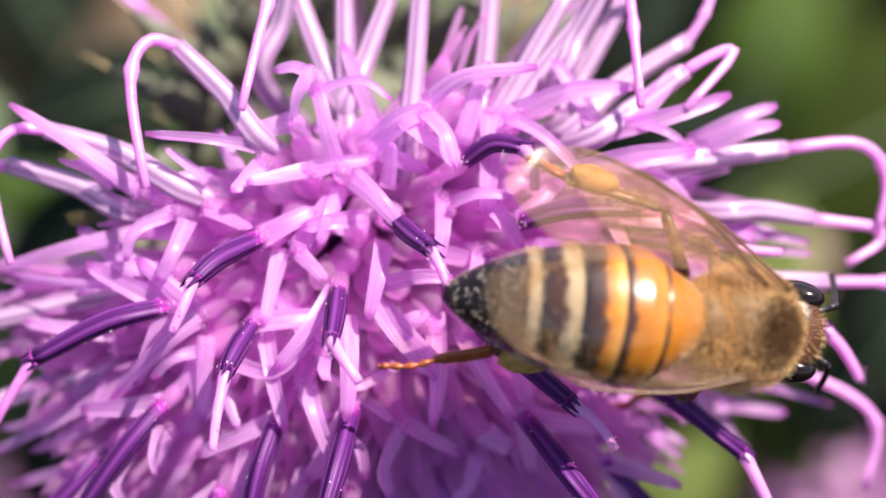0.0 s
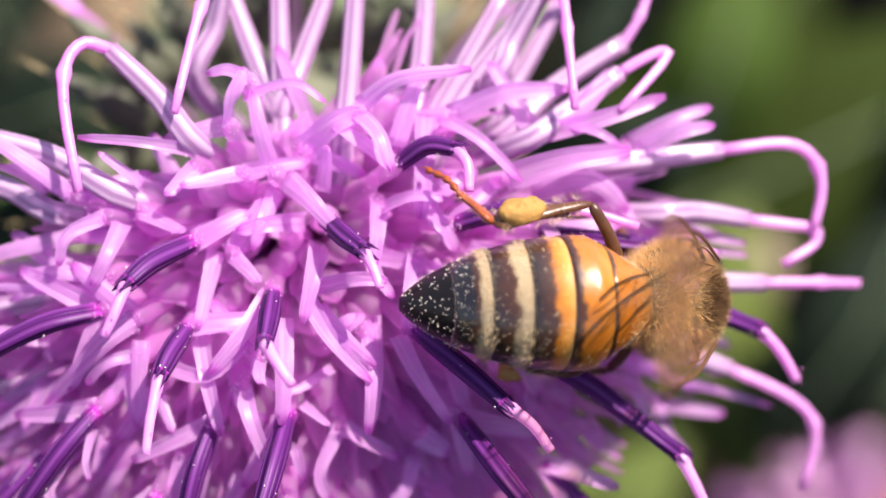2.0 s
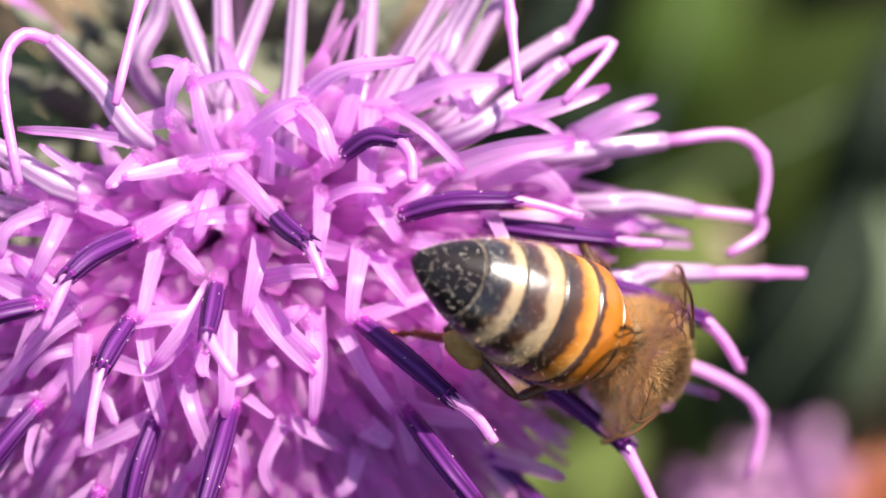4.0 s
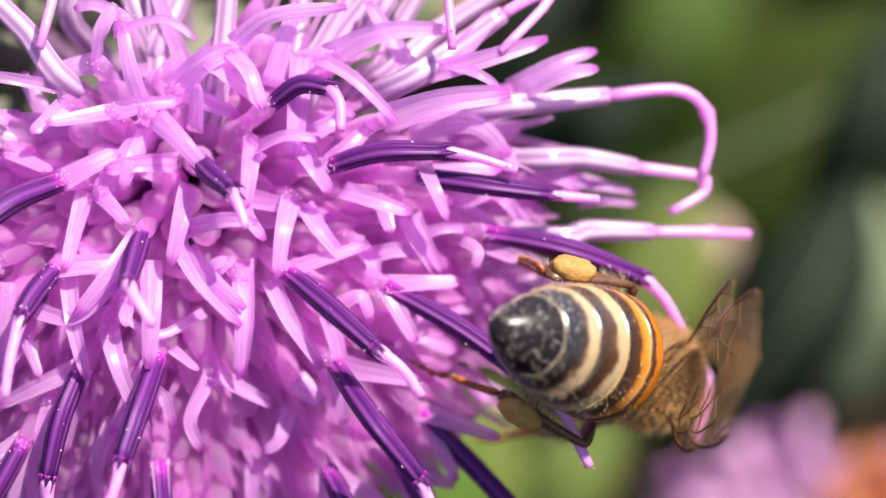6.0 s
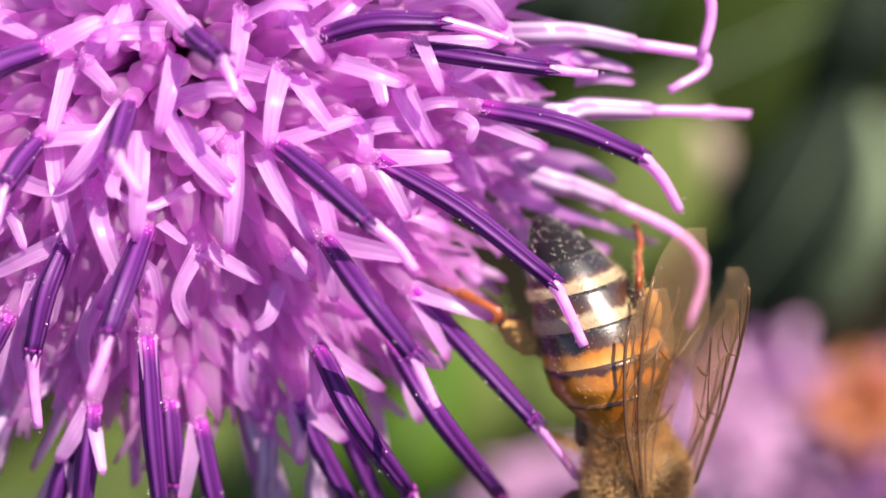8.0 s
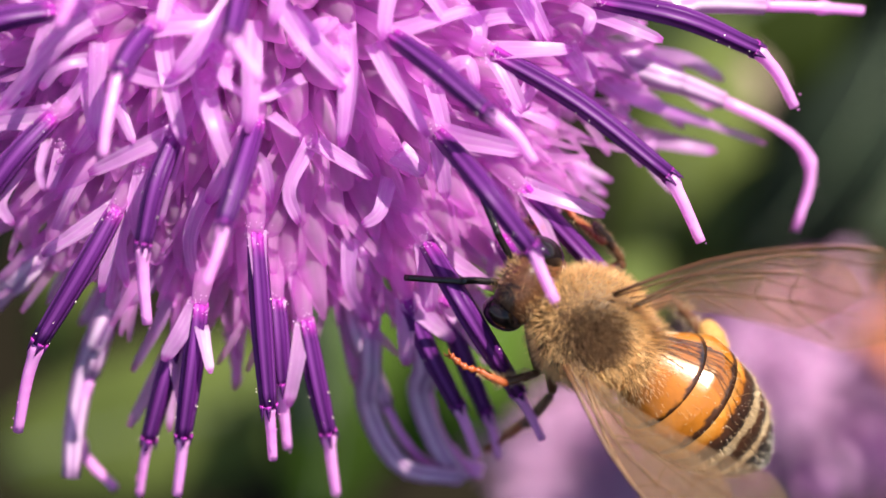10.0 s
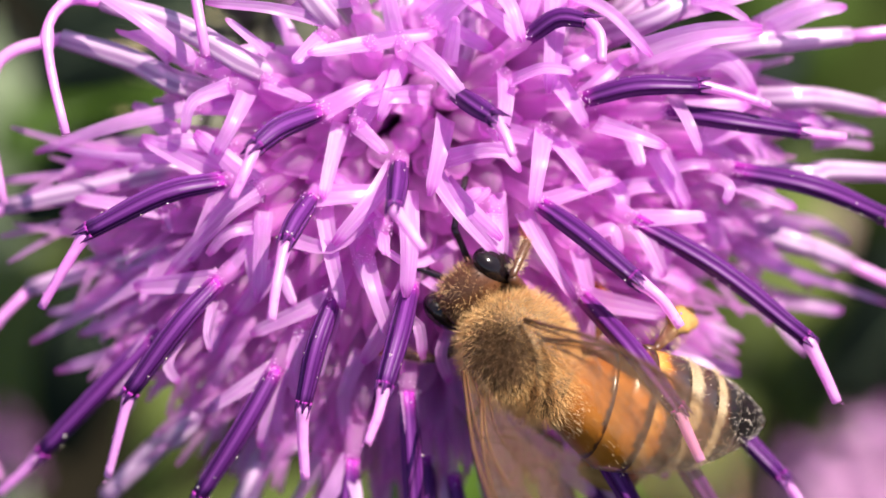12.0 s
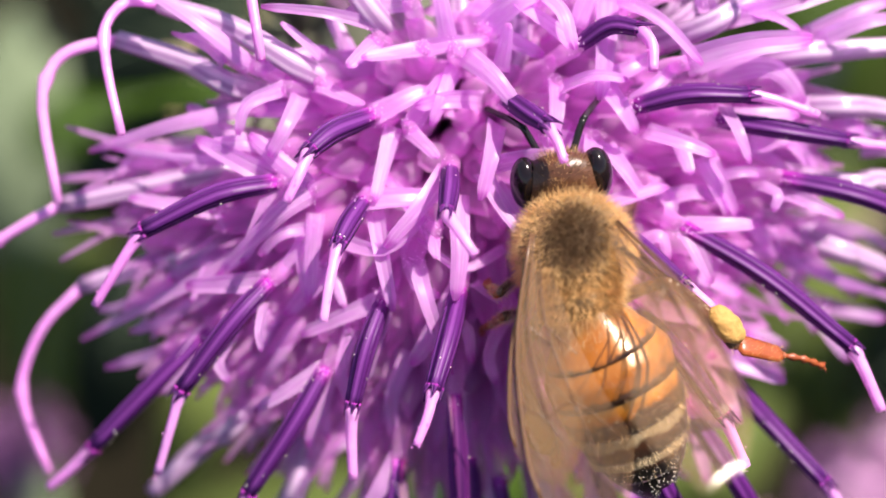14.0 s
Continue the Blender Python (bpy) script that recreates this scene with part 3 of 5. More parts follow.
floret((-1.69, 9.24, -0.51), style=[(-2.06, 8.53, 0.60), (-2.46, 7.35, 1.36), (-3.11, 4.33, 2.35)], tube=[(-2.80, 5.48, -2.04), (-2.14, 7.48, -1.25)])
floret((2.62, 9.23, -0.55), style=[(2.78, 10.34, -0.57), (2.79, 11.51, -0.81)], tube=[(1.75, 1.98, -0.76), (2.23, 4.75, -0.34)])
floret((0.00, 9.29, -0.89), style=[(-0.02, 10.41, -0.90), (-0.02, 11.58, -1.15)], tube=[(0.24, 2.00, -1.13), (0.07, 4.79, -0.69)])
floret((-1.95, 9.40, -1.55), style=[(-2.32, 10.54, -1.58), (-2.70, 11.73, -1.86)], tube=[(0.25, 3.71, -1.41), (-0.75, 6.16, -1.24)])
floret((1.82, 9.19, -1.51), style=[(2.22, 10.52, -1.57), (2.61, 11.71, -1.85)], tube=[(-0.02, 4.08, -1.24), (0.66, 6.15, -1.23)])
floret((4.98, 9.37, -1.55), style=[(5.17, 10.55, -1.80), (5.20, 11.74, -2.06)], tube=[(4.03, 3.30, -1.35), (4.66, 5.93, -1.22)])
floret((7.70, 8.77, -1.39), style=[(8.29, 9.72, -1.46), (8.91, 10.92, -1.80)], tube=[(4.02, 2.73, -1.32), (5.36, 4.77, -0.98)])
floret((8.31, 7.99, -0.97), style=[(9.20, 8.54, -1.21), (10.18, 8.76, -1.44)], tube=[(4.58, 2.53, -1.16), (5.92, 4.95, -0.86)])
floret((9.54, 8.33, -2.44), style=[(9.98, 9.53, -2.73), (10.41, 10.35, -2.97)], tube=[(6.77, 3.70, -2.27), (7.94, 5.61, -2.20)])
floret((11.71, 6.92, -2.10), style=[(12.21, 7.69, -2.12), (12.62, 8.66, -2.17)], tube=[(6.71, 3.29, -1.63), (9.24, 5.38, -1.80)])
floret((-1.48, -0.10, 1.27), lobes=[(0.46, (-1.48, -0.10, 1.42), (-0.52, -1.04, 2.02))])
floret((-4.36, 1.31, 0.92), lobes=[(0.6, (-4.36, 1.31, 1.07), (-2.90, 0.61, 1.79)), (0.36, (-4.31, 2.13, 1.36), (-5.57, 3.13, 1.79))])
floret((-2.55, 2.78, 1.23), lobes=[(0.5, (-2.55, 2.78, 1.38), (-3.45, 1.76, 1.97)), (0.36, (-2.59, 3.19, 1.50), (-4.21, 3.46, 2.02), (-6.21, 3.63, 1.80))])
floret((-1.08, 2.46, 1.32), lobes=[(0.5, (-1.08, 2.46, 1.47), (-3.00, 2.05, 2.01))])
floret((0.88, 3.21, 0.90), lobes=[(0.75, (0.88, 3.21, 1.05), (1.80, 3.98, 1.62), (2.74, 4.38, 1.55))])
floret((2.66, 4.39, 1.52), lobes=[(0.55, (2.66, 4.39, 1.67), (3.30, 3.58, 2.34), (3.70, 2.42, 2.37)), (0.5, (2.70, 4.58, 1.49), (3.95, 5.37, 1.98), (6.26, 5.68, 1.72))])
floret((5.61, 4.27, 0.76), lobes=[(0.62, (5.61, 4.27, 0.91), (7.41, 4.95, 1.27), (9.42, 5.08, 0.92)), (0.5, (5.34, 4.11, 1.12), (6.46, 3.41, 1.68), (7.81, 2.09, 1.55)), (0.7, (4.80, 4.29, 0.74), (4.66, 2.44, 1.51), (4.55, 0.91, 1.56))])
floret((-1.52, 4.03, 1.23), lobes=[(0.52, (-1.52, 4.03, 1.38), (-1.29, 4.87, 1.97), (-0.88, 5.76, 1.89))])
floret((-0.83, 5.44, 1.36), lobes=[(0.4, (-0.83, 5.44, 1.51), (-1.44, 5.69, 2.12), (-2.10, 5.56, 2.11)), (0.3, (-1.07, 4.93, 1.21), (0.57, 5.28, 1.83), (1.63, 4.63, 1.87))])
floret((-7.52, 2.23, 0.22), lobes=[(0.24, (-7.52, 2.23, 0.37), (-8.13, 2.72, 0.90), (-8.83, 2.77, 0.78)), (0.26, (-7.52, 1.96, 0.37), (-8.10, 2.44, 0.91), (-9.18, 2.88, 0.71))])
floret((-5.48, 1.14, 1.20), lobes=[(0.42, (-5.48, 1.14, 1.35), (-6.56, 0.55, 1.88), (-6.85, -0.44, 1.83)), (0.5, (-4.97, 0.89, 1.24), (-5.34, -0.14, 1.85), (-5.84, -1.11, 1.78))])
floret((-5.53, -0.79, 0.73), lobes=[(0.5, (-5.53, -0.79, 0.88), (-7.02, -0.63, 1.35), (-8.34, -0.75, 1.14)), (0.3, (-5.54, -1.26, 1.18), (-8.79, -1.15, 1.37), (-10.85, -0.87, 0.97))])
floret((-6.82, -0.70, 0.30), lobes=[(0.36, (-6.82, -0.70, 0.45), (-8.67, -1.61, 0.74))])
floret((-4.53, -2.13, 1.35), lobes=[(0.6, (-4.53, -2.13, 1.50), (-5.53, -2.97, 2.00), (-7.43, -5.02, 1.57))])
floret((-4.42, -3.33, 0.89), lobes=[(0.4, (-4.42, -3.33, 1.04), (-5.43, -3.54, 1.57), (-6.11, -4.22, 1.44)), (0.5, (-4.41, -2.85, 1.40), (-4.51, -5.59, 1.74)), (0.45, (-4.61, -3.42, 0.99), (-5.70, -5.09, 1.32)), (0.4, (-4.91, -3.44, 0.58), (-4.75, -4.62, 1.14), (-4.56, -5.75, 1.03)), (0.5, (-3.87, -3.69, 0.99), (-2.20, -4.01, 1.72), (-0.87, -2.90, 1.84))])
floret((1.21, -1.20, 1.59), lobes=[(0.5, (1.21, -1.20, 1.74), (2.46, -0.93, 2.35), (3.49, -1.01, 2.29)), (0.5, (0.85, -1.46, 1.79), (1.73, -2.86, 2.35), (2.96, -4.23, 2.18)), (0.5, (1.26, -1.88, 1.70), (1.99, -2.66, 2.29), (3.08, -3.71, 2.16))])
floret((2.89, -2.75, 1.45), lobes=[(0.45, (2.89, -2.75, 1.60), (2.96, -4.32, 2.12), (2.83, -5.91, 1.95)), (0.45, (3.00, -2.21, 1.04), (3.12, -4.03, 1.55), (2.89, -5.87, 1.37))])
floret((1.62, -2.97, 0.71), lobes=[(0.42, (1.62, -2.97, 0.86), (2.00, -2.39, 1.53), (2.52, -2.09, 1.52)), (0.3, (1.70, -3.87, 0.99), (0.27, -4.51, 1.61), (-1.14, -3.59, 1.68)), (0.4, (1.77, -3.08, 0.79), (2.17, -2.56, 1.46), (2.74, -2.10, 1.46))])
floret((3.22, 1.56, 0.77), lobes=[(0.58, (3.22, 1.56, 0.92), (3.16, 0.48, 1.59), (3.04, -0.60, 1.58)), (0.45, (3.42, 1.29, 1.36), (4.36, 1.62, 1.93), (5.42, 1.53, 1.83))])
floret((-1.25, -4.31, 1.48), lobes=[(0.55, (-1.25, -4.31, 1.63), (-0.79, -5.69, 2.14), (0.06, -7.89, 1.83)), (0.5, (-1.49, -3.64, 0.86), (-1.10, -5.08, 1.39), (-0.36, -5.43, 1.36))])
floret((-4.00, -4.52, 0.78), lobes=[(0.36, (-4.00, -4.52, 0.93), (-3.37, -5.83, 1.43))])
floret((-7.59, -2.85, 0.69), lobes=[(0.2, (-7.59, -2.85, 0.84), (-7.22, -3.49, 1.45))])
floret((4.47, -0.23, 1.05), lobes=[(0.56, (4.47, -0.23, 1.20), (4.24, -1.35, 1.85), (4.06, -2.76, 1.79)), (0.6, (4.77, -0.49, 1.05), (5.36, -1.32, 1.62), (6.08, -2.25, 1.50))])
floret((2.92, -0.17, 1.01), lobes=[(0.45, (2.92, -0.17, 1.16), (3.15, -0.83, 1.79), (3.68, -1.58, 1.73))])
floret((4.70, 1.51, 1.10), lobes=[(0.55, (4.70, 1.51, 1.25), (5.19, 0.74, 1.86), (5.76, -0.16, 1.80))])
floret((7.24, -0.17, 0.90), lobes=[(0.5, (7.24, -0.17, 1.05), (7.55, -1.39, 1.58)), (0.46, (7.98, -0.80, 1.10), (8.36, -1.72, 1.66), (8.90, -2.74, 1.52))])
floret((9.48, -0.48, 0.84), lobes=[(0.5, (9.48, -0.48, 0.99), (10.31, -0.94, 1.46), (11.33, -1.52, 1.22))])
floret((10.99, -0.05, 0.21), lobes=[(0.45, (10.99, -0.05, 0.36), (11.34, -0.63, 0.92), (11.83, -1.39, 0.79))])
floret((6.42, -1.64, 0.46), lobes=[(0.5, (6.42, -1.64, 0.61), (7.00, -2.38, 1.15), (6.74, -3.15, 1.13)), (0.5, (6.57, -2.19, 0.78), (7.96, -1.93, 1.24), (9.37, -2.44, 0.97))])
floret((8.27, -1.52, 0.99), lobes=[(0.36, (8.27, -1.52, 1.14), (9.18, -1.25, 1.65), (10.25, -1.33, 1.44)), (0.4, (8.27, -0.80, 1.16), (8.64, -1.76, 1.72), (9.13, -2.73, 1.58))])
floret((7.35, 2.20, 1.08), lobes=[(0.8, (7.35, 2.20, 1.23), (9.30, 2.77, 1.53), (11.42, 3.04, 1.08)), (0.7, (8.22, 1.92, 0.49), (10.21, 2.13, 0.76), (11.40, 1.06, 0.53))])
floret((8.34, 3.67, 0.52), lobes=[(0.6, (8.34, 3.67, 0.67), (10.52, 4.15, 0.87), (12.69, 4.87, 0.31))])
floret((9.47, 3.98, 0.44), lobes=[(0.4, (9.47, 3.98, 0.59), (10.29, 3.66, 1.10), (11.03, 3.27, 0.96))])
floret((11.55, 3.29, -0.46), lobes=[(0.55, (11.55, 3.29, -0.31), (12.99, 4.05, -0.06), (14.38, 4.56, -0.48)), (0.5, (11.80, 3.14, 0.27), (13.22, 3.70, 0.53), (14.35, 3.91, 0.20))])
floret((11.29, 1.17, 0.04), lobes=[(0.5, (11.29, 1.17, 0.19), (12.32, 0.61, 0.60), (13.54, -0.09, 0.29)), (0.5, (11.59, 0.95, -0.25), (12.81, 0.52, 0.11), (14.09, 0.07, -0.24))])
floret((-0.68, -3.44, 1.59), lobes=[(0.5, (-0.68, -3.44, 1.74), (-0.58, -4.18, 2.28))])
floret((-7.41, -4.14, 0.08), lobes=[(0.34, (-7.41, -4.14, 0.23), (-8.08, -4.51, 0.75), (-9.14, -5.00, 0.51)), (0.3, (-7.70, -4.31, 0.89), (-8.17, -5.77, 1.25)), (0.5, (-6.61, -4.11, 0.89), (-8.74, -5.42, 1.07), (-11.74, -7.03, 0.25)), (0.35, (-8.13, -4.52, 0.35), (-10.29, -5.85, 0.45), (-11.25, -6.06, 0.22))])
floret((6.66, -7.10, -0.21), lobes=[(0.4, (6.66, -7.10, -0.06), (6.39, -7.95, 0.49), (6.22, -9.13, 0.30)), (0.5, (7.19, -7.42, 0.49), (7.42, -8.62, 0.90), (7.35, -9.86, 0.68))])
floret((3.37, -8.68, 0.14), lobes=[(0.36, (3.37, -8.68, 0.29), (3.49, -9.33, 0.81), (3.83, -10.29, 0.59)), (0.45, (3.06, -8.69, 0.96), (3.06, -10.08, 1.33), (3.61, -11.20, 1.05))])
floret((3.91, -10.45, 0.30), lobes=[(0.45, (3.91, -10.45, 0.45), (3.75, -11.45, 0.89), (3.65, -12.61, 0.61))])
floret((4.48, -6.03, 1.12), lobes=[(0.7, (4.48, -6.03, 1.27), (5.36, -6.65, 1.70)), (0.45, (4.29, -6.86, 0.79), (3.96, -7.87, 1.31), (3.44, -8.25, 1.28))])
floret((-0.34, -10.28, 0.11), lobes=[(0.45, (-0.34, -10.28, 0.26), (-0.40, -11.84, 0.56), (-0.56, -13.39, 0.15))])
floret((-2.37, -10.21, 0.57), lobes=[(0.45, (-2.37, -10.21, 0.72), (-2.84, -11.38, 1.08), (-3.65, -12.72, 0.69))])
floret((-0.73, -11.84, -0.68), lobes=[(0.4, (-0.73, -11.84, -0.53), (-0.48, -13.35, -0.32))])
floret((6.93, -10.37, -0.29), lobes=[(0.36, (6.93, -10.37, -0.14), (8.10, -11.21, 0.10))])
floret((8.01, -6.30, -0.31), lobes=[(0.5, (8.01, -6.30, -0.16), (8.54, -8.03, 0.09))])
floret((13.43, 0.20, -0.65), lobes=[(0.4, (13.43, 0.20, -0.50), (14.47, 0.07, -0.14), (15.47, -0.13, -0.44)), (0.32, (13.60, -0.47, -0.35), (14.44, -0.41, 0.07), (15.43, -0.53, -0.23))])
floret((12.37, -2.87, -0.73), lobes=[(0.5, (12.37, -2.87, -0.58), (13.61, -3.05, -0.26), (14.88, -3.68, -0.67)), (0.5, (12.77, -3.51, -0.84), (13.64, -3.95, -0.46), (14.57, -4.56, -0.78))])
floret((9.74, -2.70, 0.57), lobes=[(0.5, (9.74, -2.70, 0.72), (10.06, -3.40, 1.26), (10.46, -4.23, 1.11)), (0.5, (9.41, -3.33, 0.34), (10.63, -3.14, 0.76), (12.08, -3.17, 0.42))])
floret((5.53, -3.85, 1.16), lobes=[(0.5, (5.53, -3.85, 1.31), (6.57, -3.32, 1.88), (6.92, -4.18, 1.76))])
floret((11.23, -3.86, -0.17), lobes=[(0.5, (11.23, -3.86, -0.02), (11.56, -5.10, 0.43), (12.13, -6.37, 0.14)), (0.5, (11.25, -2.91, 0.07), (12.27, -3.09, 0.47), (13.44, -3.45, 0.14)), (0.5, (11.17, -3.63, -0.50), (12.22, -4.18, -0.14), (13.62, -5.19, -0.61)), (0.45, (10.85, -3.86, 0.25), (12.63, -4.56, 0.42), (14.52, -5.12, -0.16)), (0.3, (11.59, -4.22, 0.08), (13.37, -4.75, 0.23), (16.27, -5.69, -0.73))])
floret((8.69, -3.86, 0.46), lobes=[(0.45, (8.69, -3.86, 0.61), (7.97, -5.07, 1.26), (8.32, -5.42, 1.16))])
floret((1.86, -5.79, 0.89), lobes=[(0.5, (1.86, -5.79, 1.04), (1.22, -7.15, 1.53), (1.54, -8.21, 1.34))])
floret((-0.58, -7.19, 0.79), lobes=[(0.45, (-0.58, -7.19, 0.94), (0.39, -6.27, 1.72), (0.70, -7.49, 1.54)), (0.5, (-1.23, -7.28, 0.73), (-1.74, -8.68, 1.13), (-1.58, -10.15, 0.84))])
floret((-3.10, -6.47, 1.12), lobes=[(0.45, (-3.10, -6.47, 1.27), (-3.37, -7.82, 1.70), (-3.07, -8.87, 1.54)), (0.45, (-3.35, -7.28, 0.92), (-3.85, -8.67, 1.30), (-3.70, -10.13, 1.03))])
floret((-5.69, -6.04, 0.52), lobes=[(0.4, (-5.69, -6.04, 0.67), (-5.99, -7.27, 1.06)), (0.45, (-4.83, -6.23, 0.46), (-5.49, -7.64, 0.84), (-6.07, -8.74, 0.58)), (0.5, (-6.61, -5.96, 0.53), (-8.39, -7.08, 0.75), (-10.95, -7.95, 0.12))])
floret((1.27, -9.47, 0.28), lobes=[(0.4, (1.27, -9.47, 0.43), (1.46, -10.87, 0.78), (1.28, -12.00, 0.52))])
floret((7.75, -4.38, 0.34), lobes=[(0.5, (7.75, -4.38, 0.49), (7.88, -5.45, 1.00), (7.71, -6.17, 0.94))])
floret((12.47, -5.47, -0.57), lobes=[(0.45, (12.47, -5.47, -0.42), (12.57, -6.37, 0.09), (13.39, -7.30, -0.26))])
floret((-6.56, 0.58, 0.34), lobes=[(0.5, (-6.56, 0.58, 0.49), (-9.27, -0.13, 0.71), (-11.73, -0.93, 0.18))])
floret((-6.52, 1.82, 0.94), lobes=[(0.5, (-6.52, 1.82, 1.09), (-8.33, 3.20, 1.41), (-10.71, 4.68, 0.85))])
floret((-7.33, -5.23, 0.57), lobes=[(0.4, (-7.33, -5.23, 0.72), (-9.11, -6.35, 0.94), (-10.14, -6.75, 0.69))])
floret((6.74, -17.20, -3.60), tube=[(3.64, -11.73, -3.50), (3.66, -14.70, -4.00), (4.82, -16.85, -4.00)])
floret((6.96, -17.45, -4.00), tube=[(5.28, -11.95, -3.80), (5.39, -14.31, -4.00), (6.09, -16.31, -4.20)])
floret((-6.25, -17.16, -3.80), tube=[(-4.68, -11.16, -3.50), (-5.62, -13.14, -4.00), (-6.11, -15.26, -4.00)])
floret((-10.44, -12.86, -4.80), tube=[(-6.83, -9.41, -3.00), (-8.34, -10.83, -4.00), (-9.38, -11.84, -4.40)])


# the florets underneath, in a spiral on the dome
random.seed(11)
for i in range(128):
    r = 1.08 * math.sqrt(i + 0.5)
    a = i * 2.39996
    x, y = r * math.cos(a), 0.4 + r * math.sin(a)
    if open_side(x, y) or r > 7 and (math.sin(a) > 0.05 or math.sin(a) > -0.3 and math.cos(a) < 0) or (r > 9 and math.cos(a) < -0.45) or any((p.x - x) ** 2 + (p.y - y) ** 2 < 0.5 for p in placed[:200] if p.z > dome(x, y) - 1.2):
        continue
    z = dome(x, y) - random.uniform(0.9, 1.9) - 0.008 * r * r
    floret((x, y, z), stars=random.choice((1, 2)) if y > 0 else random.choice((0, 0, 0, 1)))
# the outer rows, lying nearly flat
for i in range(64):
    a = i / 64 * 2 * math.pi + random.uniform(-0.05, 0.05)
    if (0.15 < a < 3.9 and i % 8) or 2.6 < a < 3.9 or i % 2:
        continue
    r = random.uniform(10.5, 13.4)
    d = Vector((math.cos(a), math.sin(a), 0))
    m = AXIS + d * r + Vector((0, 0, random.uniform(-5.6, -3.0)))
    f = floret(m, fill=False)
    for k in range(3):
        b = a + random.uniform(-0.35, 0.35)
        s = random.uniform(2.0, 3.4)
        tip = m + Vector((math.cos(b) * s, math.sin(b) * s, random.uniform(-0.6, 0.4)))
        lobe_mesh(f, [m, m.lerp(tip, 0.5) + Vector((0, 0, 0.1)), tip], random.uniform(0.32, 0.46))

# the close-packed younger florets deep inside, too many to count
bm = bmesh.new()
for i in range(420):
    r = 0.56 * math.sqrt(i + 0.5)
    a = i * 2.39996
    x, y = r * math.cos(a), 0.4 + r * math.sin(a)
    if r > 6 and math.sin(a) > -0.12 + 0.3 * max(0.0, math.cos(a)) or open_side(x, y):
        continue
    m = Vector((x, y, dome(x, y) - random.uniform(0.9, 1.8) - 0.010 * r * r))

    def bell(u):
        return 0.20 + 0.34 * (u / 0.62) ** 2 if u < 0.62 else 0.54 * (1 - (u - 0.62) / 0.40) ** 0.8
    away = Vector((x, y - 0.4, 0)) / max(r, 1.0)
    end = m + away * random.uniform(0.6, 1.8) * min(1.0, r / 5) + Vector((random.uniform(-0.4, 0.4), random.uniform(-0.4, 0.4), 0.5 - 0.06 * r))
    sweep(bm, along([(x * 0.3, y * 0.3 + 1.0, -11), (x * 0.7, y * 0.7 + 0.3, m.z - 3.4), m, end], 14), bell, bell, 9)
    for k in range(2 if r > 4.5 else 0):
        b = math.atan2(away.y, away.x) + random.uniform(-0.75, 0.75)
        ln = random.uniform(1.8, 3.2)
        tip = m + Vector((math.cos(b) * ln, math.sin(b) * ln, random.uniform(-0.9, 0.5)))
        w = random.uniform(0.13, 0.22)
        strap(bm, along([m - Vector((0, 0, 0.3)), m.lerp(tip, 0.5) + Vector((0, 0, 0.2)), tip], 6), lambda u: w * (1.0 - 0.45 * u) * (1 if u < 0.85 else 0.6), (random.uniform(-0.4, 0.4), random.uniform(-0.4, 0.4), 1), 0.04, 0.2)
tagged(part("floret_mass", bm, TUBE, thistle, "close-packed pale pink young florets"), kind="stuff")

# the involucre: a cup of spiny bracts behind the florets
bm = bmesh.new()
ball(bm, (0, 2.0, -13.5), (6.2, 6.2, 5.5), 24, 14)
cup = part("involucre", bm, BRACT, thistle, "grey-green cup of spiny bracts")
for i in range(60):
    a = i * 2.39996
    t = (i + 0.5) / 60
    z = -16 + 9 * t
    r = 6.2 + 1.2 * t
    d = Vector((math.cos(a), math.sin(a), 0))
    p0 = Vector((0, 2.0, z)) + d * (r - 1)
    p2 = p0 + d * random.uniform(2.6, 4.2) + Vector((0, 0, random.uniform(1.0, 3.2)))
    bm = bmesh.new()
    sweep(bm, along([p0, p0.lerp(p2, 0.5) + Vector((0, 0, 0.8)), p2], 7), lambda u: 1.0 * (1 - u) ** 0.8 + 0.05, lambda u: 0.22 * (1 - u) + 0.03, 6, d + Vector((0, 0, 0.6)))
    b = part("bract", bm, BRACT, thistle)
    bm = bmesh.new()
    sweep(bm, along([p2 - (p2 - p0) * 0.06, p2 + (p2 - p0).normalized() * 1.3], 4), lambda u: 0.09 * (1.02 - u), lambda u: 0.09 * (1.02 - u), 5)
    part("spine", bm, SPINE, b, "straw-coloured spine")
bm = bmesh.new()
s0 = Vector((0, 2.0, -17))
sweep(bm, along([s0, s0 + Vector((0, 6, -20)), s0 + Vector((0, 10, -20)) + down * 150], 14), lambda u: 1.8, lambda u: 1.8, 10, (1, 0, 0), ridges=0.1)
part("stem", bm, SAGE, thistle, "ribbed grey-green stem")

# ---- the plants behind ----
# Near-black blades added to darken the gaps; their shade is painted, not cast.
leaf_blade("broad_leaf", "dark leaf, its shade put into the colour", [(44.5, -1.0, -83.5), (47.8, 7.8, -77.5), (51.0, 16.6, -80.5)], 4.0, LEAF_SHADE, (0, 0.2, 1))
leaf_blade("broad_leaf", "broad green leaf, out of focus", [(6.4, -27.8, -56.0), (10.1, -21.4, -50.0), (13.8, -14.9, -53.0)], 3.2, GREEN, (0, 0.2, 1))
leaf_blade("broad_leaf", "dark leaf, its shade put into the colour", [(13.1, 4.1, -56.0), (18.4, 6.1, -50.0), (23.8, 8.0, -53.0)], 2.1, LEAF_SHADE, (0, 0.2, 1))
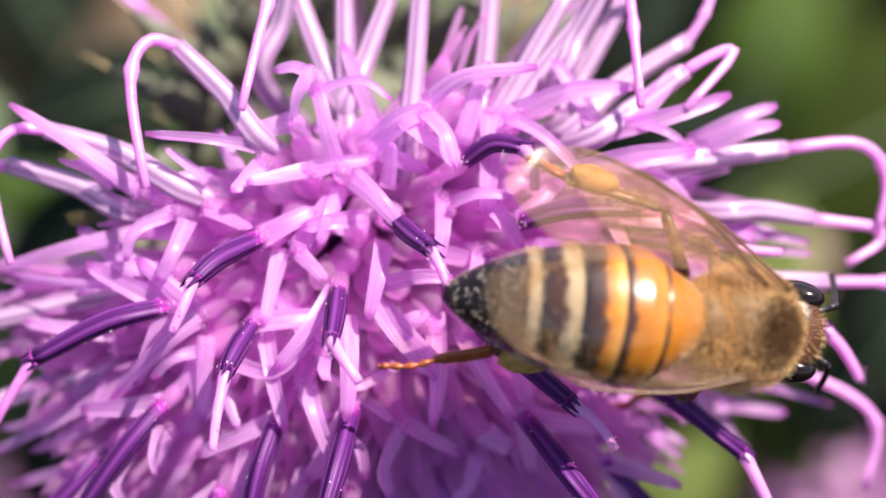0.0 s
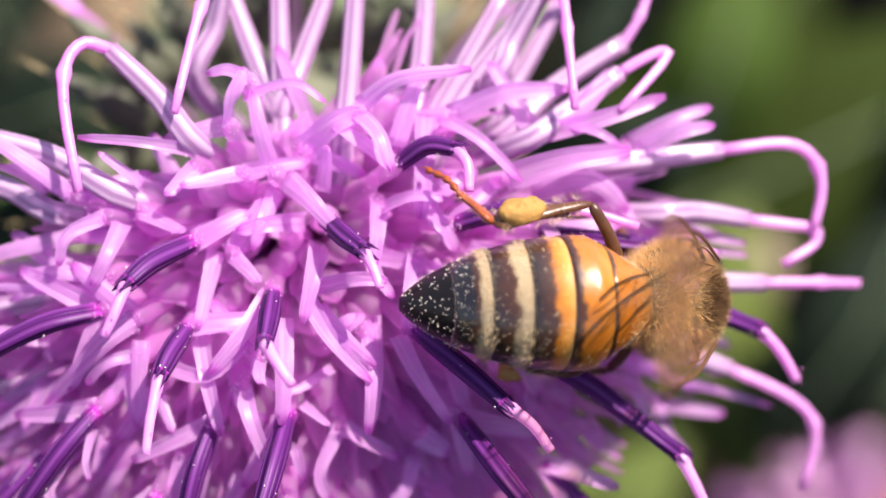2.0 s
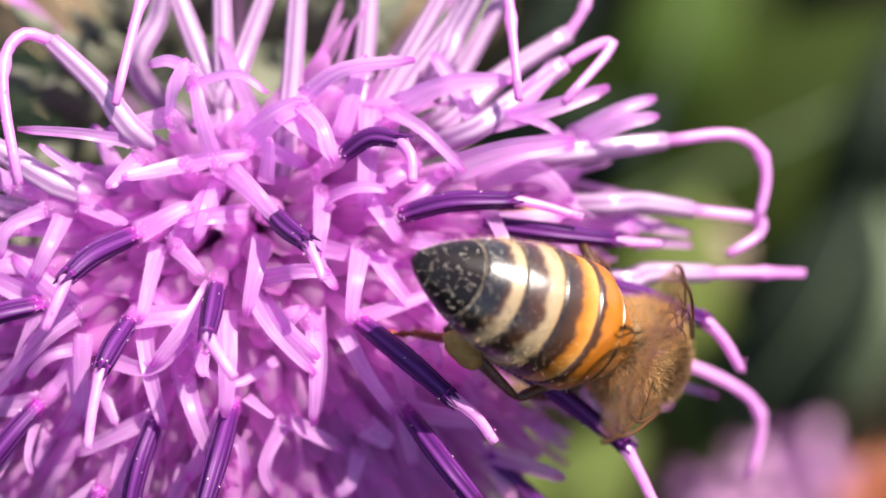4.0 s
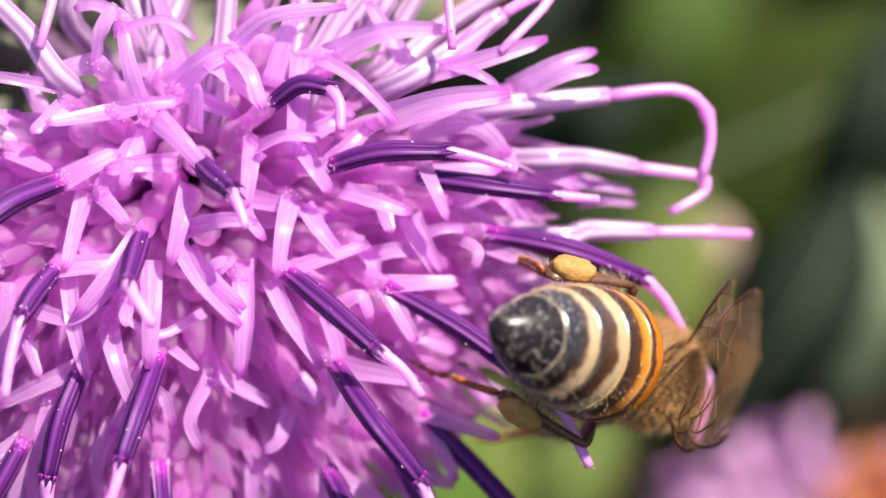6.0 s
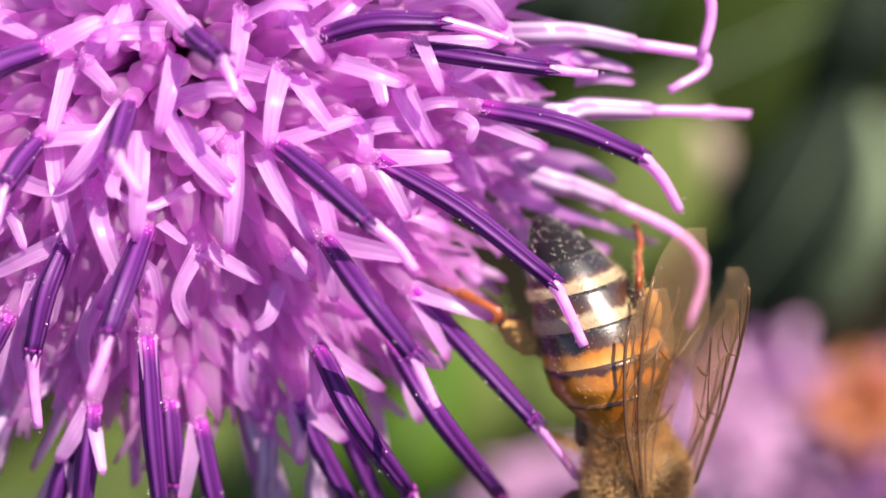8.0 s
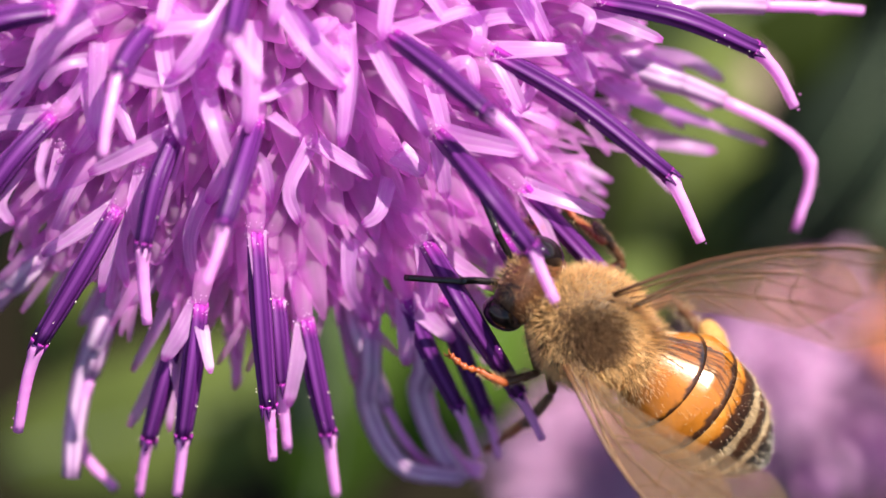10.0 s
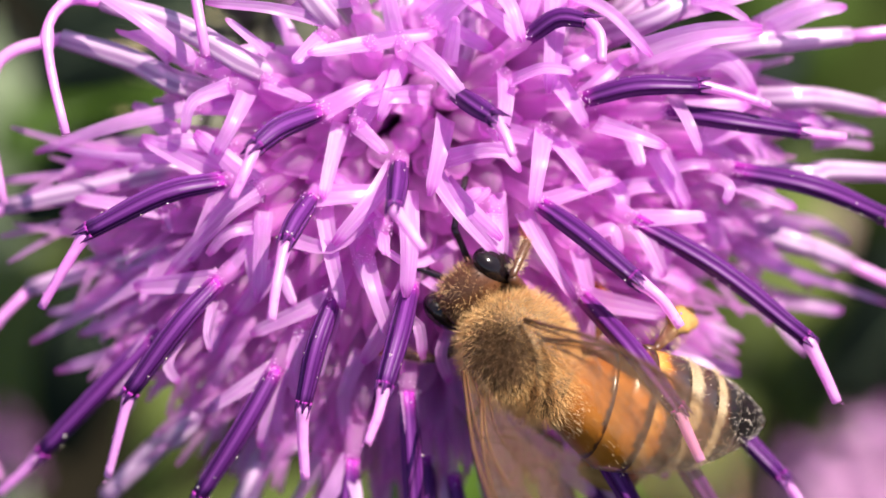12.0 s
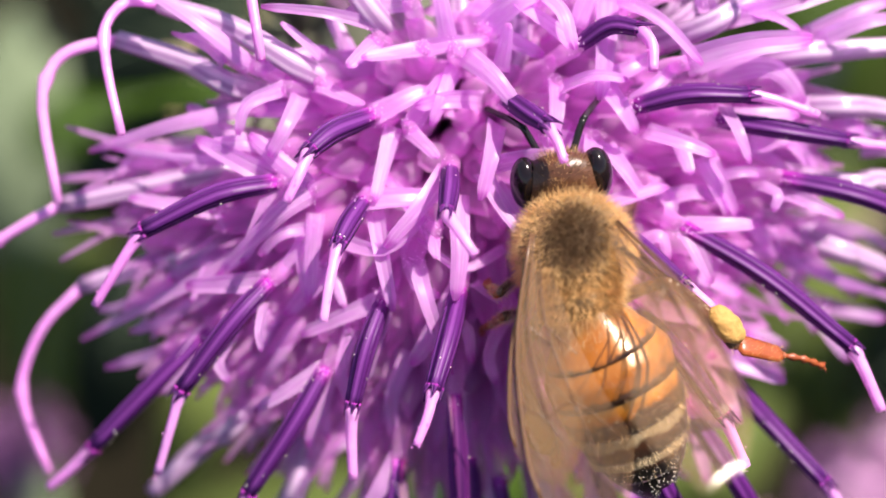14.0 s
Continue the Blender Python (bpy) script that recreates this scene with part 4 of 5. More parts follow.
leaf_blade("broad_leaf", "dark leaf, its shade put into the colour", [(-22.3, 5.9, -46.0), (-14.2, 8.1, -40.0), (-6.2, 10.2, -43.0)], 3.5, LEAF_SHADE, (0, 0.2, 1))
leaf_blade("broad_leaf", "dark leaf, its shade put into the colour", [(-24.3, -2.8, -51.0), (-18.2, 0.8, -45.0), (-12.1, 4.3, -48.0)], 3.0, LEAF_SHADE, (0, 0.2, 1))
leaf_blade("broad_leaf", "dark leaf, its shade put into the colour", [(-21.7, -17.6, -51.0), (-18.9, -10.0, -45.0), (-16.2, -2.4, -48.0)], 3.0, LEAF_SHADE, (0, 0.2, 1))
leaf_blade("broad_leaf", "dark leaf, its shade put into the colour", [(35.5, -17.3, -81.0), (41.2, -7.4, -75.0), (46.9, 2.5, -78.0)], 5.3, LEAF_SHADE, (0, 0.2, 1))
leaf_blade("broad_leaf", "dark leaf, its shade put into the colour", [(15.1, 1.2, -41.0), (18.8, 4.3, -35.0), (22.5, 7.5, -38.0)], 1.8, LEAF_SHADE, (0, 0.2, 1))
leaf_blade("sage_leaf", "pale grey-green leaf behind the flower head", [(-0.2, 4.7, -32.0), (0.7, 10.3, -26.0), (1.7, 15.9, -29.0)], 1.6, SAGE, (0, 0.2, 1))
leaf_blade("sage_leaf", "pale grey-green leaf behind the flower head", [(1.4, 5.1, -36.0), (4.4, 10.3, -30.0), (7.4, 15.5, -33.0)], 1.7, SAGE, (0.2, 0.3, 1))
leaf_blade("sage_leaf", "pale grey-green leaf behind the flower head", [(5.3, 5.7, -36.0), (9.1, 10.3, -30.0), (13.0, 14.9, -33.0)], 1.6, SAGE, (-0.2, 0.4, 1))
leaf_blade("sage_leaf", "pale grey-green leaf behind the flower head", [(-8.4, 7.7, -46.0), (-8.8, 12.5, -40.0), (-9.2, 17.3, -43.0)], 1.0, SAGE, (0, 0.2, 1))
leaf_blade("dry_leaf", "brown dead leaf among the stems", [(-25.7, 12.5, -81.0), (-17.7, 17.1, -75.0), (-9.7, 21.7, -78.0)], 4.0, BARK, (0, 0.2, 1))
leaf_blade("dry_leaf", "brown dead leaf among the stems", [(3.5, 17.0, -93.5), (10.6, 18.3, -87.5), (17.8, 19.5, -90.5)], 3.4, BARK, (0, 0.2, 1))
leaf_blade("broad_leaf", "dark leaf, its shade put into the colour", [(-23.8, 9.7, -93.5), (-28.7, 18.0, -87.5), (-33.5, 26.4, -90.5)], 4.3, LEAF_SHADE, (0, 0.2, 1))
leaf_blade("dry_leaf", "pale straw-pink dead leaf", [(36.5, -9.3, -106.0), (38.3, -2.7, -100.0), (40.1, 3.8, -103.0)], 3.3, STRAW, (0, 0.2, 1))
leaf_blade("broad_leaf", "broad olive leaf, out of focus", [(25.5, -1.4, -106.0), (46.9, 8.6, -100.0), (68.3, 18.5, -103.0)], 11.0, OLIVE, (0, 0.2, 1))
leaf_blade("broad_leaf", "yellow-green leaf, out of focus", [(26.9, -20.6, -93.5), (31.1, -8.8, -87.5), (35.4, 3.0, -90.5)], 5.8, LIME, (0, 0.2, 1))
leaf_blade("broad_leaf", "dark bluish leaf, its shade put into the colour", [(48.0, -26.1, -118.5), (50.5, -11.5, -112.5), (53.1, 3.0, -115.5)], 6.8, LEAF_SHADE, (0, 0.2, 1))
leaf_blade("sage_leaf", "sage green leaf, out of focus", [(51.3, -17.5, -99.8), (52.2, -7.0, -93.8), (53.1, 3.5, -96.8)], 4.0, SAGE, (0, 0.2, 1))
leaf_blade("broad_leaf", "dark leaf, its shade put into the colour", [(14.1, 4.5, -81.0), (19.6, 14.0, -75.0), (25.1, 23.5, -78.0)], 2.6, LEAF_SHADE, (0, 0.2, 1))
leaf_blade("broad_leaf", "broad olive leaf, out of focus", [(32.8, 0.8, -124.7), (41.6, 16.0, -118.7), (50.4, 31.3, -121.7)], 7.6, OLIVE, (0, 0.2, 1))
leaf_blade("broad_leaf", "yellow-green leaf, out of focus", [(37.0, -24.5, -93.5), (35.3, -14.5, -87.5), (33.5, -4.6, -90.5)], 5.3, LIME, (0, 0.2, 1))
leaf_blade("sage_leaf", "sage green leaf, out of focus", [(-35.0, -9.3, -96.0), (-36.1, 3.4, -90.0), (-37.2, 16.1, -93.0)], 6.0, SAGE, (0, 0.2, 1))
leaf_blade("broad_leaf", "broad green leaf, out of focus", [(-33.2, 3.7, -81.0), (-19.8, 6.1, -75.0), (-6.4, 8.4, -78.0)], 5.3, GREEN, (0, 0.2, 1))
leaf_blade("broad_leaf", "broad olive leaf, out of focus", [(-36.5, -20.4, -99.8), (-34.3, -7.5, -93.8), (-32.0, 5.4, -96.8)], 6.0, LIME, (0, 0.2, 1))
leaf_blade("broad_leaf", "broad green leaf, out of focus", [(-21.2, -26.0, -81.0), (-18.0, -17.3, -75.0), (-14.9, -8.6, -78.0)], 3.1, LIME, (0, 0.2, 1))
leaf_blade("broad_leaf", "yellow-green leaf, out of focus", [(-29.2, -36.9, -99.8), (-12.2, -32.3, -93.8), (4.8, -27.8, -96.8)], 7.5, LIME, (0, 0.2, 1))
leaf_blade("broad_leaf", "broad green leaf, out of focus", [(0.2, -38.2, -81.0), (2.3, -26.1, -75.0), (4.5, -14.0, -78.0)], 5.3, GREEN, (0, 0.2, 1))
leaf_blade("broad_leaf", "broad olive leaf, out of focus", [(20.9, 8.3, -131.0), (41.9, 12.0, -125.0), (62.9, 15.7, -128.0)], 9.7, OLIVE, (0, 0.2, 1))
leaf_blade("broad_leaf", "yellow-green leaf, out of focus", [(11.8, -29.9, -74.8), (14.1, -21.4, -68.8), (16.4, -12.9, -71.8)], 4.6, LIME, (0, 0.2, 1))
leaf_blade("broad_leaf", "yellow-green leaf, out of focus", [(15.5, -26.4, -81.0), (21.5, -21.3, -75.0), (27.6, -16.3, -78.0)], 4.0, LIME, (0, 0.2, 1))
# This blade looks lit through its own colour, next to the darker olive ones.
leaf_blade("broad_leaf", "broad green leaf, sunlight put into its colour, out of focus", [(31.3, 5.9, -103.5), (35.0, 16.0, -97.5), (38.7, 26.2, -100.5)], 6.2, SUN_TINTED, (0, 0.2, 1))
random.seed(3)
bloom("thistle_bloom", "another purple thistle bloom, out of focus", (40.7, -26.5, -80.0), 10.5, (BLOOM, BLOOM, BLOOM, PALEBLOOM), 110)
bloom("thistle_bloom", "small pink thistle bloom, out of focus", (34.8, -25.2, -72.0), 4.6, (PALEBLOOM,), 60)
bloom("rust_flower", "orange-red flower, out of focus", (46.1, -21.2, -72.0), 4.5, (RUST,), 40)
bloom("thistle_bloom", "pale pink thistle bloom, far out of focus", (24.0, -36.3, -95.0), 8.6, (PALEBLOOM,), 90)
bloom("thistle_bloom", "another purple thistle bloom, out of focus", (-33.6, -21.6, -80.0), 4.1, (BLOOM,), 50)


# ---- the bee ----
bee = tagged(new("honey_bee"), "amber and black banded honey bee foraging on the thistle", "bee")
bee.matrix_world = HEAD


def hairs(bm, spot, count, length, lean, width=0.035):
    """Fine hairs; spot() gives a place and the way out of the skin."""
    for _ in range(count):
        c, n = spot()
        n = (n + Vector([random.gauss(0, 0.28) for _ in range(3)]) + Vector(lean)).normalized()
        s = n.orthogonal().normalized()
        s.rotate(Matrix.Rotation(random.uniform(0, 6.28), 3, n))
        ln = length * random.uniform(0.5, 1.2)
        b = c + n * ln * 0.55 + Vector(lean) * ln * 0.05
        bm.faces.new([bm.verts.new(q) for q in (c - s * width * 0.5, c + s * width * 0.5, b + s * width * 0.35, c + n * ln, b - s * width * 0.35)])


def on_ball(centre, radii, keep=lambda n: True):
    def spot():
        while True:
            n = Vector([random.gauss(0, 1) for _ in range(3)]).normalized()
            if keep(n):
                return Vector(centre) + Vector([n[k] * radii[k] for k in range(3)]), Vector([n[k] / radii[k] for k in range(3)]).normalized()
    return spot


def bald(n):
    return n.z > 0.3 and (n.x - 0.1) ** 2 + n.y**2 < random.uniform(0.08, 0.40)


random.seed(5)
bm = bmesh.new()
ball(bm, (0, 0, 0), (1.8, 1.75, 1.6), 28, 18)
ball(bm, (-1.6, 0, -0.1), (0.8, 1.1, 1.1), 20, 12)
thorax = part("thorax", bm, HIDE, bee, "dark thorax under tan fur")
bm = bmesh.new()
hairs(bm, on_ball((0, 0, 0), (1.78, 1.73, 1.58), lambda n: not bald(n)), 12000, 0.42, (-0.35, 0, 0.1), 0.014)
hairs(bm, on_ball((-1.6, 0, -0.1), (0.8, 1.1, 1.1)), 4200, 0.55, (-0.35, 0, 0.2), 0.014)
part("fur", bm, FUR, thorax, "tan fur")
bm = bmesh.new()
hairs(bm, on_ball((0, 0, 0), (1.78, 1.73, 1.58), bald), 4200, 0.34, (-0.3, 0, 0.1), 0.014)
part("dark_patch", bm, DUSK, thorax, "worn dark patch on the back")

CUT = [0.0, 0.17, 0.34, 0.50, 0.65, 0.79, 1.0]


def girth(s):
    return 2.06 * min(1.0, 0.45 + 2.2 * s) * max(0.02, 1 - max(0.0, (s - 0.28) / 0.73) ** 2) ** 0.72


def spine(s):
    return Vector((-0.1 - 7.4 * s, 0, -1.5 * s * s))


bm = bmesh.new()
ball(bm, (0, 0, 0), (0.8, 0.7, 0.7), 16, 10)
abdomen = part("abdomen", bm, BROWN, bee, "amber abdomen with dark and pale bands")
JOINT = Vector((-1.7, 0, -0.05))


def tergite(k, mat):
    """One ring of the abdomen, its rear edge standing proud of the next."""
    bm = bmesh.new()
    uv = bm.loops.layers.uv.verify()
    a, b = CUT[k], min(1.0, CUT[k + 1] + 0.02)
    rows = 9
    rings = []
    for i in range(rows + 1):
        u = i / rows
        s = a + (b - a) * u
        r = girth(s) + 0.045 * (1 - k * 0.05) * u
        c = spine(s)
        rings.append([bm.verts.new(c + Vector((0, math.cos(2 * math.pi * j / 40) * r, math.sin(2 * math.pi * j / 40) * r * 0.92))) for j in range(40)])
    for i in range(rows):
        for j in range(40):
            f = bm.faces.new((rings[i][j], rings[i][(j + 1) % 40], rings[i + 1][(j + 1) % 40], rings[i + 1][j]))
            for loop, (du, dv) in zip(f.loops, ((0, 0), (0, 1), (1, 1), (1, 0))):
                loop[uv].uv = ((i + du) / rows, (j + dv) / 40)
    bm.faces.new(rings[-1])
    return part("tergite", bm, mat, abdomen)


GOLD, UMBER, PITCH, FELT = (0.44, 0.15, 0.014), (0.060, 0.022, 0.011), (0.010, 0.008, 0.009), (0.37, 0.28, 0.165)
tergite(0, banded("first_tergite", ((0.0, (0.34, 0.17, 0.05)), (0.4, GOLD), (0.86, GOLD), (0.95, UMBER))))
tergite(1, banded("second_tergite", ((0.0, UMBER), (0.08, (0.54, 0.22, 0.035)), (0.4, GOLD), (0.76, GOLD), (0.86, UMBER))))
tergite(2, banded("third_tergite", ((0.0, (0.60, 0.34, 0.12)), (0.22, (0.56, 0.24, 0.04)), (0.42, GOLD), (0.56, UMBER), (1.0, PITCH))))
tergite(3, banded("fourth_tergite", ((0.0, FELT), (0.40, FELT), (0.54, UMBER), (1.0, PITCH))))
tergite(4, banded("fifth_tergite", ((0.0, FELT), (0.34, FELT), (0.46, UMBER), (0.6, PITCH))))
tergite(5, banded("last_tergite", ((0.0, PITCH), (1.0, PITCH)), 0.0, 0.25))


def on_abdomen(lo, hi):
    def spot():
        s = random.uniform(lo, hi)
        a = random.uniform(0, 6.28)
        n = Vector((-0.3 * s, math.cos(a), math.sin(a)))
        r = girth(s) + 0.03
        return spine(s) + Vector((0, math.cos(a) * r, math.sin(a) * r * 0.92)), n.normalized()
    return spot


bm = bmesh.new()
for lo, hi, n in ((0.0, 0.10, 1200), (0.50, 0.55, 700), (0.65, 0.70, 1000), (0.1, 0.8, 900)):
    hairs(bm, on_abdomen(lo, hi), n, 0.17, (-1.0, 0, 0), 0.011)
part("abdomen_hair", bm, PALEFUR, abdomen, "pale hair bands")
bm = bmesh.new()
spot = on_abdomen(0.74, 0.995)
specks(bm, [spot()[0] for _ in range(300)], 0.023)
spot = on_abdomen(0.35, 0.82)
specks(bm, [spot()[0] for _ in range(320)], 0.016)
part("pollen_dust", bm, POLLEN, abdomen, "white pollen dust")

bm = bmesh.new()
ball(bm, (0, 0, 0), (0.80, 1.50, 1.3), 24, 16)
head = part("head", bm, DARKLEG, bee, "dark head")
head.matrix_basis = pose(2.25 * MM, 0, -0.50 * MM, 0, 30, 0)
for y in (1, -1):
    bm = bmesh.new()
    ball(bm, (0.10, 1.12 * y, 0.22), (0.66, 0.50, 1.0), 24, 16)
    part("eye", bm, EYE, head, "glossy black compound eye")
    bm = bmesh.new()
    sweep(bm, along([(0.75, 0.4 * y, 0.3), (1.3, 0.75 * y, 0.9), (1.5, 0.95 * y, 1.3)], 6), lambda u: 0.12, lambda u: 0.12, 8)
    sweep(bm, along([(1.5, 0.95 * y, 1.3), (2.2, 1.35 * y, 1.1), (3.2, 1.9 * y, 0.7)], 11), lambda u: 0.11, lambda u: 0.11, 8)
    part("antenna", bm, BLACK, head)
bm = bmesh.new()
sweep(bm, along([(0.3, 0, -1.1), (0.7, 0, -1.8), (1.0, 0, -2.9)], 8), lambda u: 0.32 * (1.1 - u), lambda u: 0.25 * (1.1 - u), 8)
part("proboscis", bm, LEG, head, "red-brown tongue")
bm = bmesh.new()
hairs(bm, on_ball((0, 0, 0), (0.80, 1.48, 1.28), lambda n: abs(n.y) < 0.62), 1300, 0.24, (0, 0, 0.1), 0.018)
part("head_hair", bm, DUSK, head, "short brown hair")
bm = bmesh.new()
hairs(bm, on_ball((0, 0, 0), (0.80, 1.48, 1.28), lambda n: abs(n.y) < 0.45 and n.z > -0.3), 420, 0.30, (0.1, 0, 0.1), 0.012)
part("brow_hair", bm, FUR, head, "tan hair on the brow")


LEG_LENGTHS = {"front_leg": (1.7, 1.5, 2.1), "middle_leg": (2.0, 1.9, 2.6), "hind_leg": (2.3, 3.2, 3.4)}


def leg(name, root, mat):
    """A leg of three limbs, each along its own x from its joint; gives its side, limb lengths, root and limbs."""
    side = 1 if root[1] > 0 else -1
    upper, shin_long, foot_long = LEG_LENGTHS[name]
    hind = name == "hind_leg"

    def limb(w0, w1):
        """A half width that swells along the limb and rounds off at both joints."""
        return lambda u: (w0 + (w1 - w0) * u) * min(1.0, 0.55 + 5 * u, 0.55 + 6 * (1 - u))

    def shaft(bm, a, b, wide, thick, bow=0.0, n=10, sides=10):
        p, q = Vector((a, 0, 0)), Vector((b, 0, 0))
        sweep(bm, along([p, p.lerp(q, 0.5) + Vector((0, 0, bow)), q], n), wide, thick, sides)

    def bristles(lo, hi, count, length, wide):
        bm = bmesh.new()

        def spot():
            a = random.uniform(0, 6.28)
            n = Vector((0, math.cos(a), math.sin(a)))
            return Vector((random.uniform(lo, hi), n.y * wide, n.z * 0.12)), n
        hairs(bm, spot, count, length, (0.5, 0, 0), 0.012)
        return bm
    bm = bmesh.new()
    shaft(bm, 0, upper, limb(0.24, 0.17), limb(0.24, 0.17), 0.08)
    thigh = part(name, bm, mat, bee)
    bm = bmesh.new()
    shaft(bm, 0, shin_long, limb(0.13, 0.44 if hind else 0.18), limb(0.13, 0.16), 0.05, 12)
    shin = [part("tibia", bm, mat, thigh), part("tibia_hair", bristles(0.2, shin_long, 420, 0.34 if hind else 0.22, 0.34 if hind else 0.15), PALEFUR, thigh, "pale bristles")]
    bm = bmesh.new()
    broad = foot_long * 0.52
    shaft(bm, 0, broad, limb(0.36 if hind else 0.15, 0.28 if hind else 0.12), limb(0.14, 0.11), 0.03)
    c = along([(broad - 0.05, 0, 0), (foot_long * 0.75, 0, 0.10), (foot_long, 0, -0.05)], 16)
    sweep(bm, c, lambda u: 0.10 + 0.035 * math.cos(u * 25), lambda u: 0.10 + 0.035 * math.cos(u * 25), 8)
    for s in (0.16, -0.16):
        sweep(bm, along([c[-1], c[-1] + Vector((0.12, s * 0.7, 0.02)), c[-1] + Vector((0.2, s, -0.1))], 4), lambda u: 0.05 * (1.1 - u), lambda u: 0.05 * (1.1 - u), 5)
    foot = [part("tarsus", bm, LEG, thigh, "red-brown jointed foot"), part("tarsus_hair", bristles(0.1, broad, 260, 0.16, 0.26 if hind else 0.12), FUR, thigh)]
    if hind:
        bm = bmesh.new()
        ball(bm, (shin_long * 0.72, 0, 0.26), (0.80, 0.50, 0.34), 28, 18)
        for v in bm.verts:
            v.co += v.normal * (0.10 * noise.noise(v.co * 2.5) + 0.05 * noise.noise(v.co * 9))
        shin.append(part("pollen_load", bm, LOAD, thigh, "yellow pollen load"))
    return side, LEG_LENGTHS[name], Vector(root), thigh, shin, foot


legs = []
for y in (1, -1):
    legs.append(leg("front_leg", (1.3, 0.9 * y, -1.2), DARKLEG))
    legs.append(leg("middle_leg", (0.2, 1.2 * y, -1.4), DARKLEG))
    legs.append(leg("hind_leg", (-1.5, 1.1 * y, -1.1), DARKLEG))


def limb_poses(side, lengths, root, joints):
    """The poses of the three limbs that run from the root towards the joints, their broad side facing out and up."""
    got, at_ = [], root
    for length, to in zip(lengths, joints):
        x = (Vector(to) - at_).normalized()
        y = Vector((0.1, 0.7 * side, 0.7)).cross(x).normalized()
        m = Matrix((x, y, x.cross(y))).transposed().to_4x4()
        m.translation = at_ * MM
        got.append(m)
        at_ = at_ + x * length
    return got


def wing(name, y, length, chord):
    """A thin wing, its hinge at its own origin, reaching back along -x; veins stand on it."""
    n = 34
    bm = bmesh.new()

    def lead(u):
        return y * chord * 0.22 * math.sin(math.pi * u) * (1 - 0.35 * u) - y * chord * 0.5 * (1 - math.sqrt(max(0.0, 1 - max(0.0, (u - 0.74) / 0.26) ** 2)))

    def trail(u):
        c = chord * (0.14 + 0.86 * min(1.0, u / 0.68) ** 1.1)
        return lead(u) - y * c * math.sqrt(max(0.0, 1 - max(0.0, (u - 0.62) / 0.385) ** 2))

    grid = []
    for i in range(n + 1):
        u = i / n
        row = []
        for j in range(7):
            w = j / 6
            row.append(Vector((-length * u, lead(u) * (1 - w) + trail(u) * w, 0.05 * math.sin(w * 9) * (1 - u) + 0.35 * u * u * w)))
        grid.append(row)
    for off, flip in ((0.012, False), (-0.012, True)):
        vs = [[bm.verts.new(p + Vector((0, 0, off))) for p in row] for row in grid]
        for i in range(n):
            for j in range(6):
                q = (vs[i][j], vs[i][j + 1], vs[i + 1][j + 1], vs[i + 1][j])
                bm.faces.new(q if flip else tuple(reversed(q)))
    w = part(name, bm, WING, bee, "clear brown-veined wing")
    bm = bmesh.new()

    def at_(u, v):
        i, j = min(n - 1, int(u * n)), min(5, int(v * 6))
        fu, fv = u * n - i, v * 6 - j
        return grid[i][j].lerp(grid[i][j + 1], fv).lerp(grid[i + 1][j].lerp(grid[i + 1][j + 1], fv), fu)

    def line(*uv, r=0.024):
        pts = [at_(u, v) for u, v in uv]
        sweep(bm, along(pts, 10), lambda u: r, lambda u: r, 5)
    line((0, 0.1), (0.35, 0.02), (0.7, 0.02), (0.85, 0.03), r=0.06)
    line((0, 0.3), (0.3, 0.22), (0.6, 0.28), r=0.035)
    line((0.05, 0.6), (0.3, 0.55), (0.55, 0.62))
    line((0.3, 0.22), (0.36, 0.55))
    line((0.55, 0.05), (0.6, 0.28), (0.72, 0.45), (0.8, 0.5))
    line((0.6, 0.28), (0.55, 0.62), (0.66, 0.9))
    line((0.55, 0.62), (0.75, 0.7))
    line((0.3, 0.55), (0.4, 0.9))
    line((0.62, 0.06), (0.8, 0.2), (0.88, 0.1))
    part("vein", bm, VEIN, w)
    return w


forewings = [wing("forewing", 1, 9.3, 3.3), wing("forewing", -1, 9.3, 3.3)]
hindwings = [wing("hindwing", 1, 6.6, 2.4), wing("hindwing", -1, 6.6, 2.4)]


def wing_rows(side, fore, keys):
    """Rows of seconds, spread and lift for one wing."""
    hinge = Vector(((0.5 if fore else -0.3), 1.35 * side, (1.35 if fore else 1.2))) * MM
    back = 0 if fore else 8
    return [(t, pose(*hinge, 0, 0, -side * (spread + back)) @ pose(0, 0, 0, 0, lift, 0)) for t, spread, lift in keys]


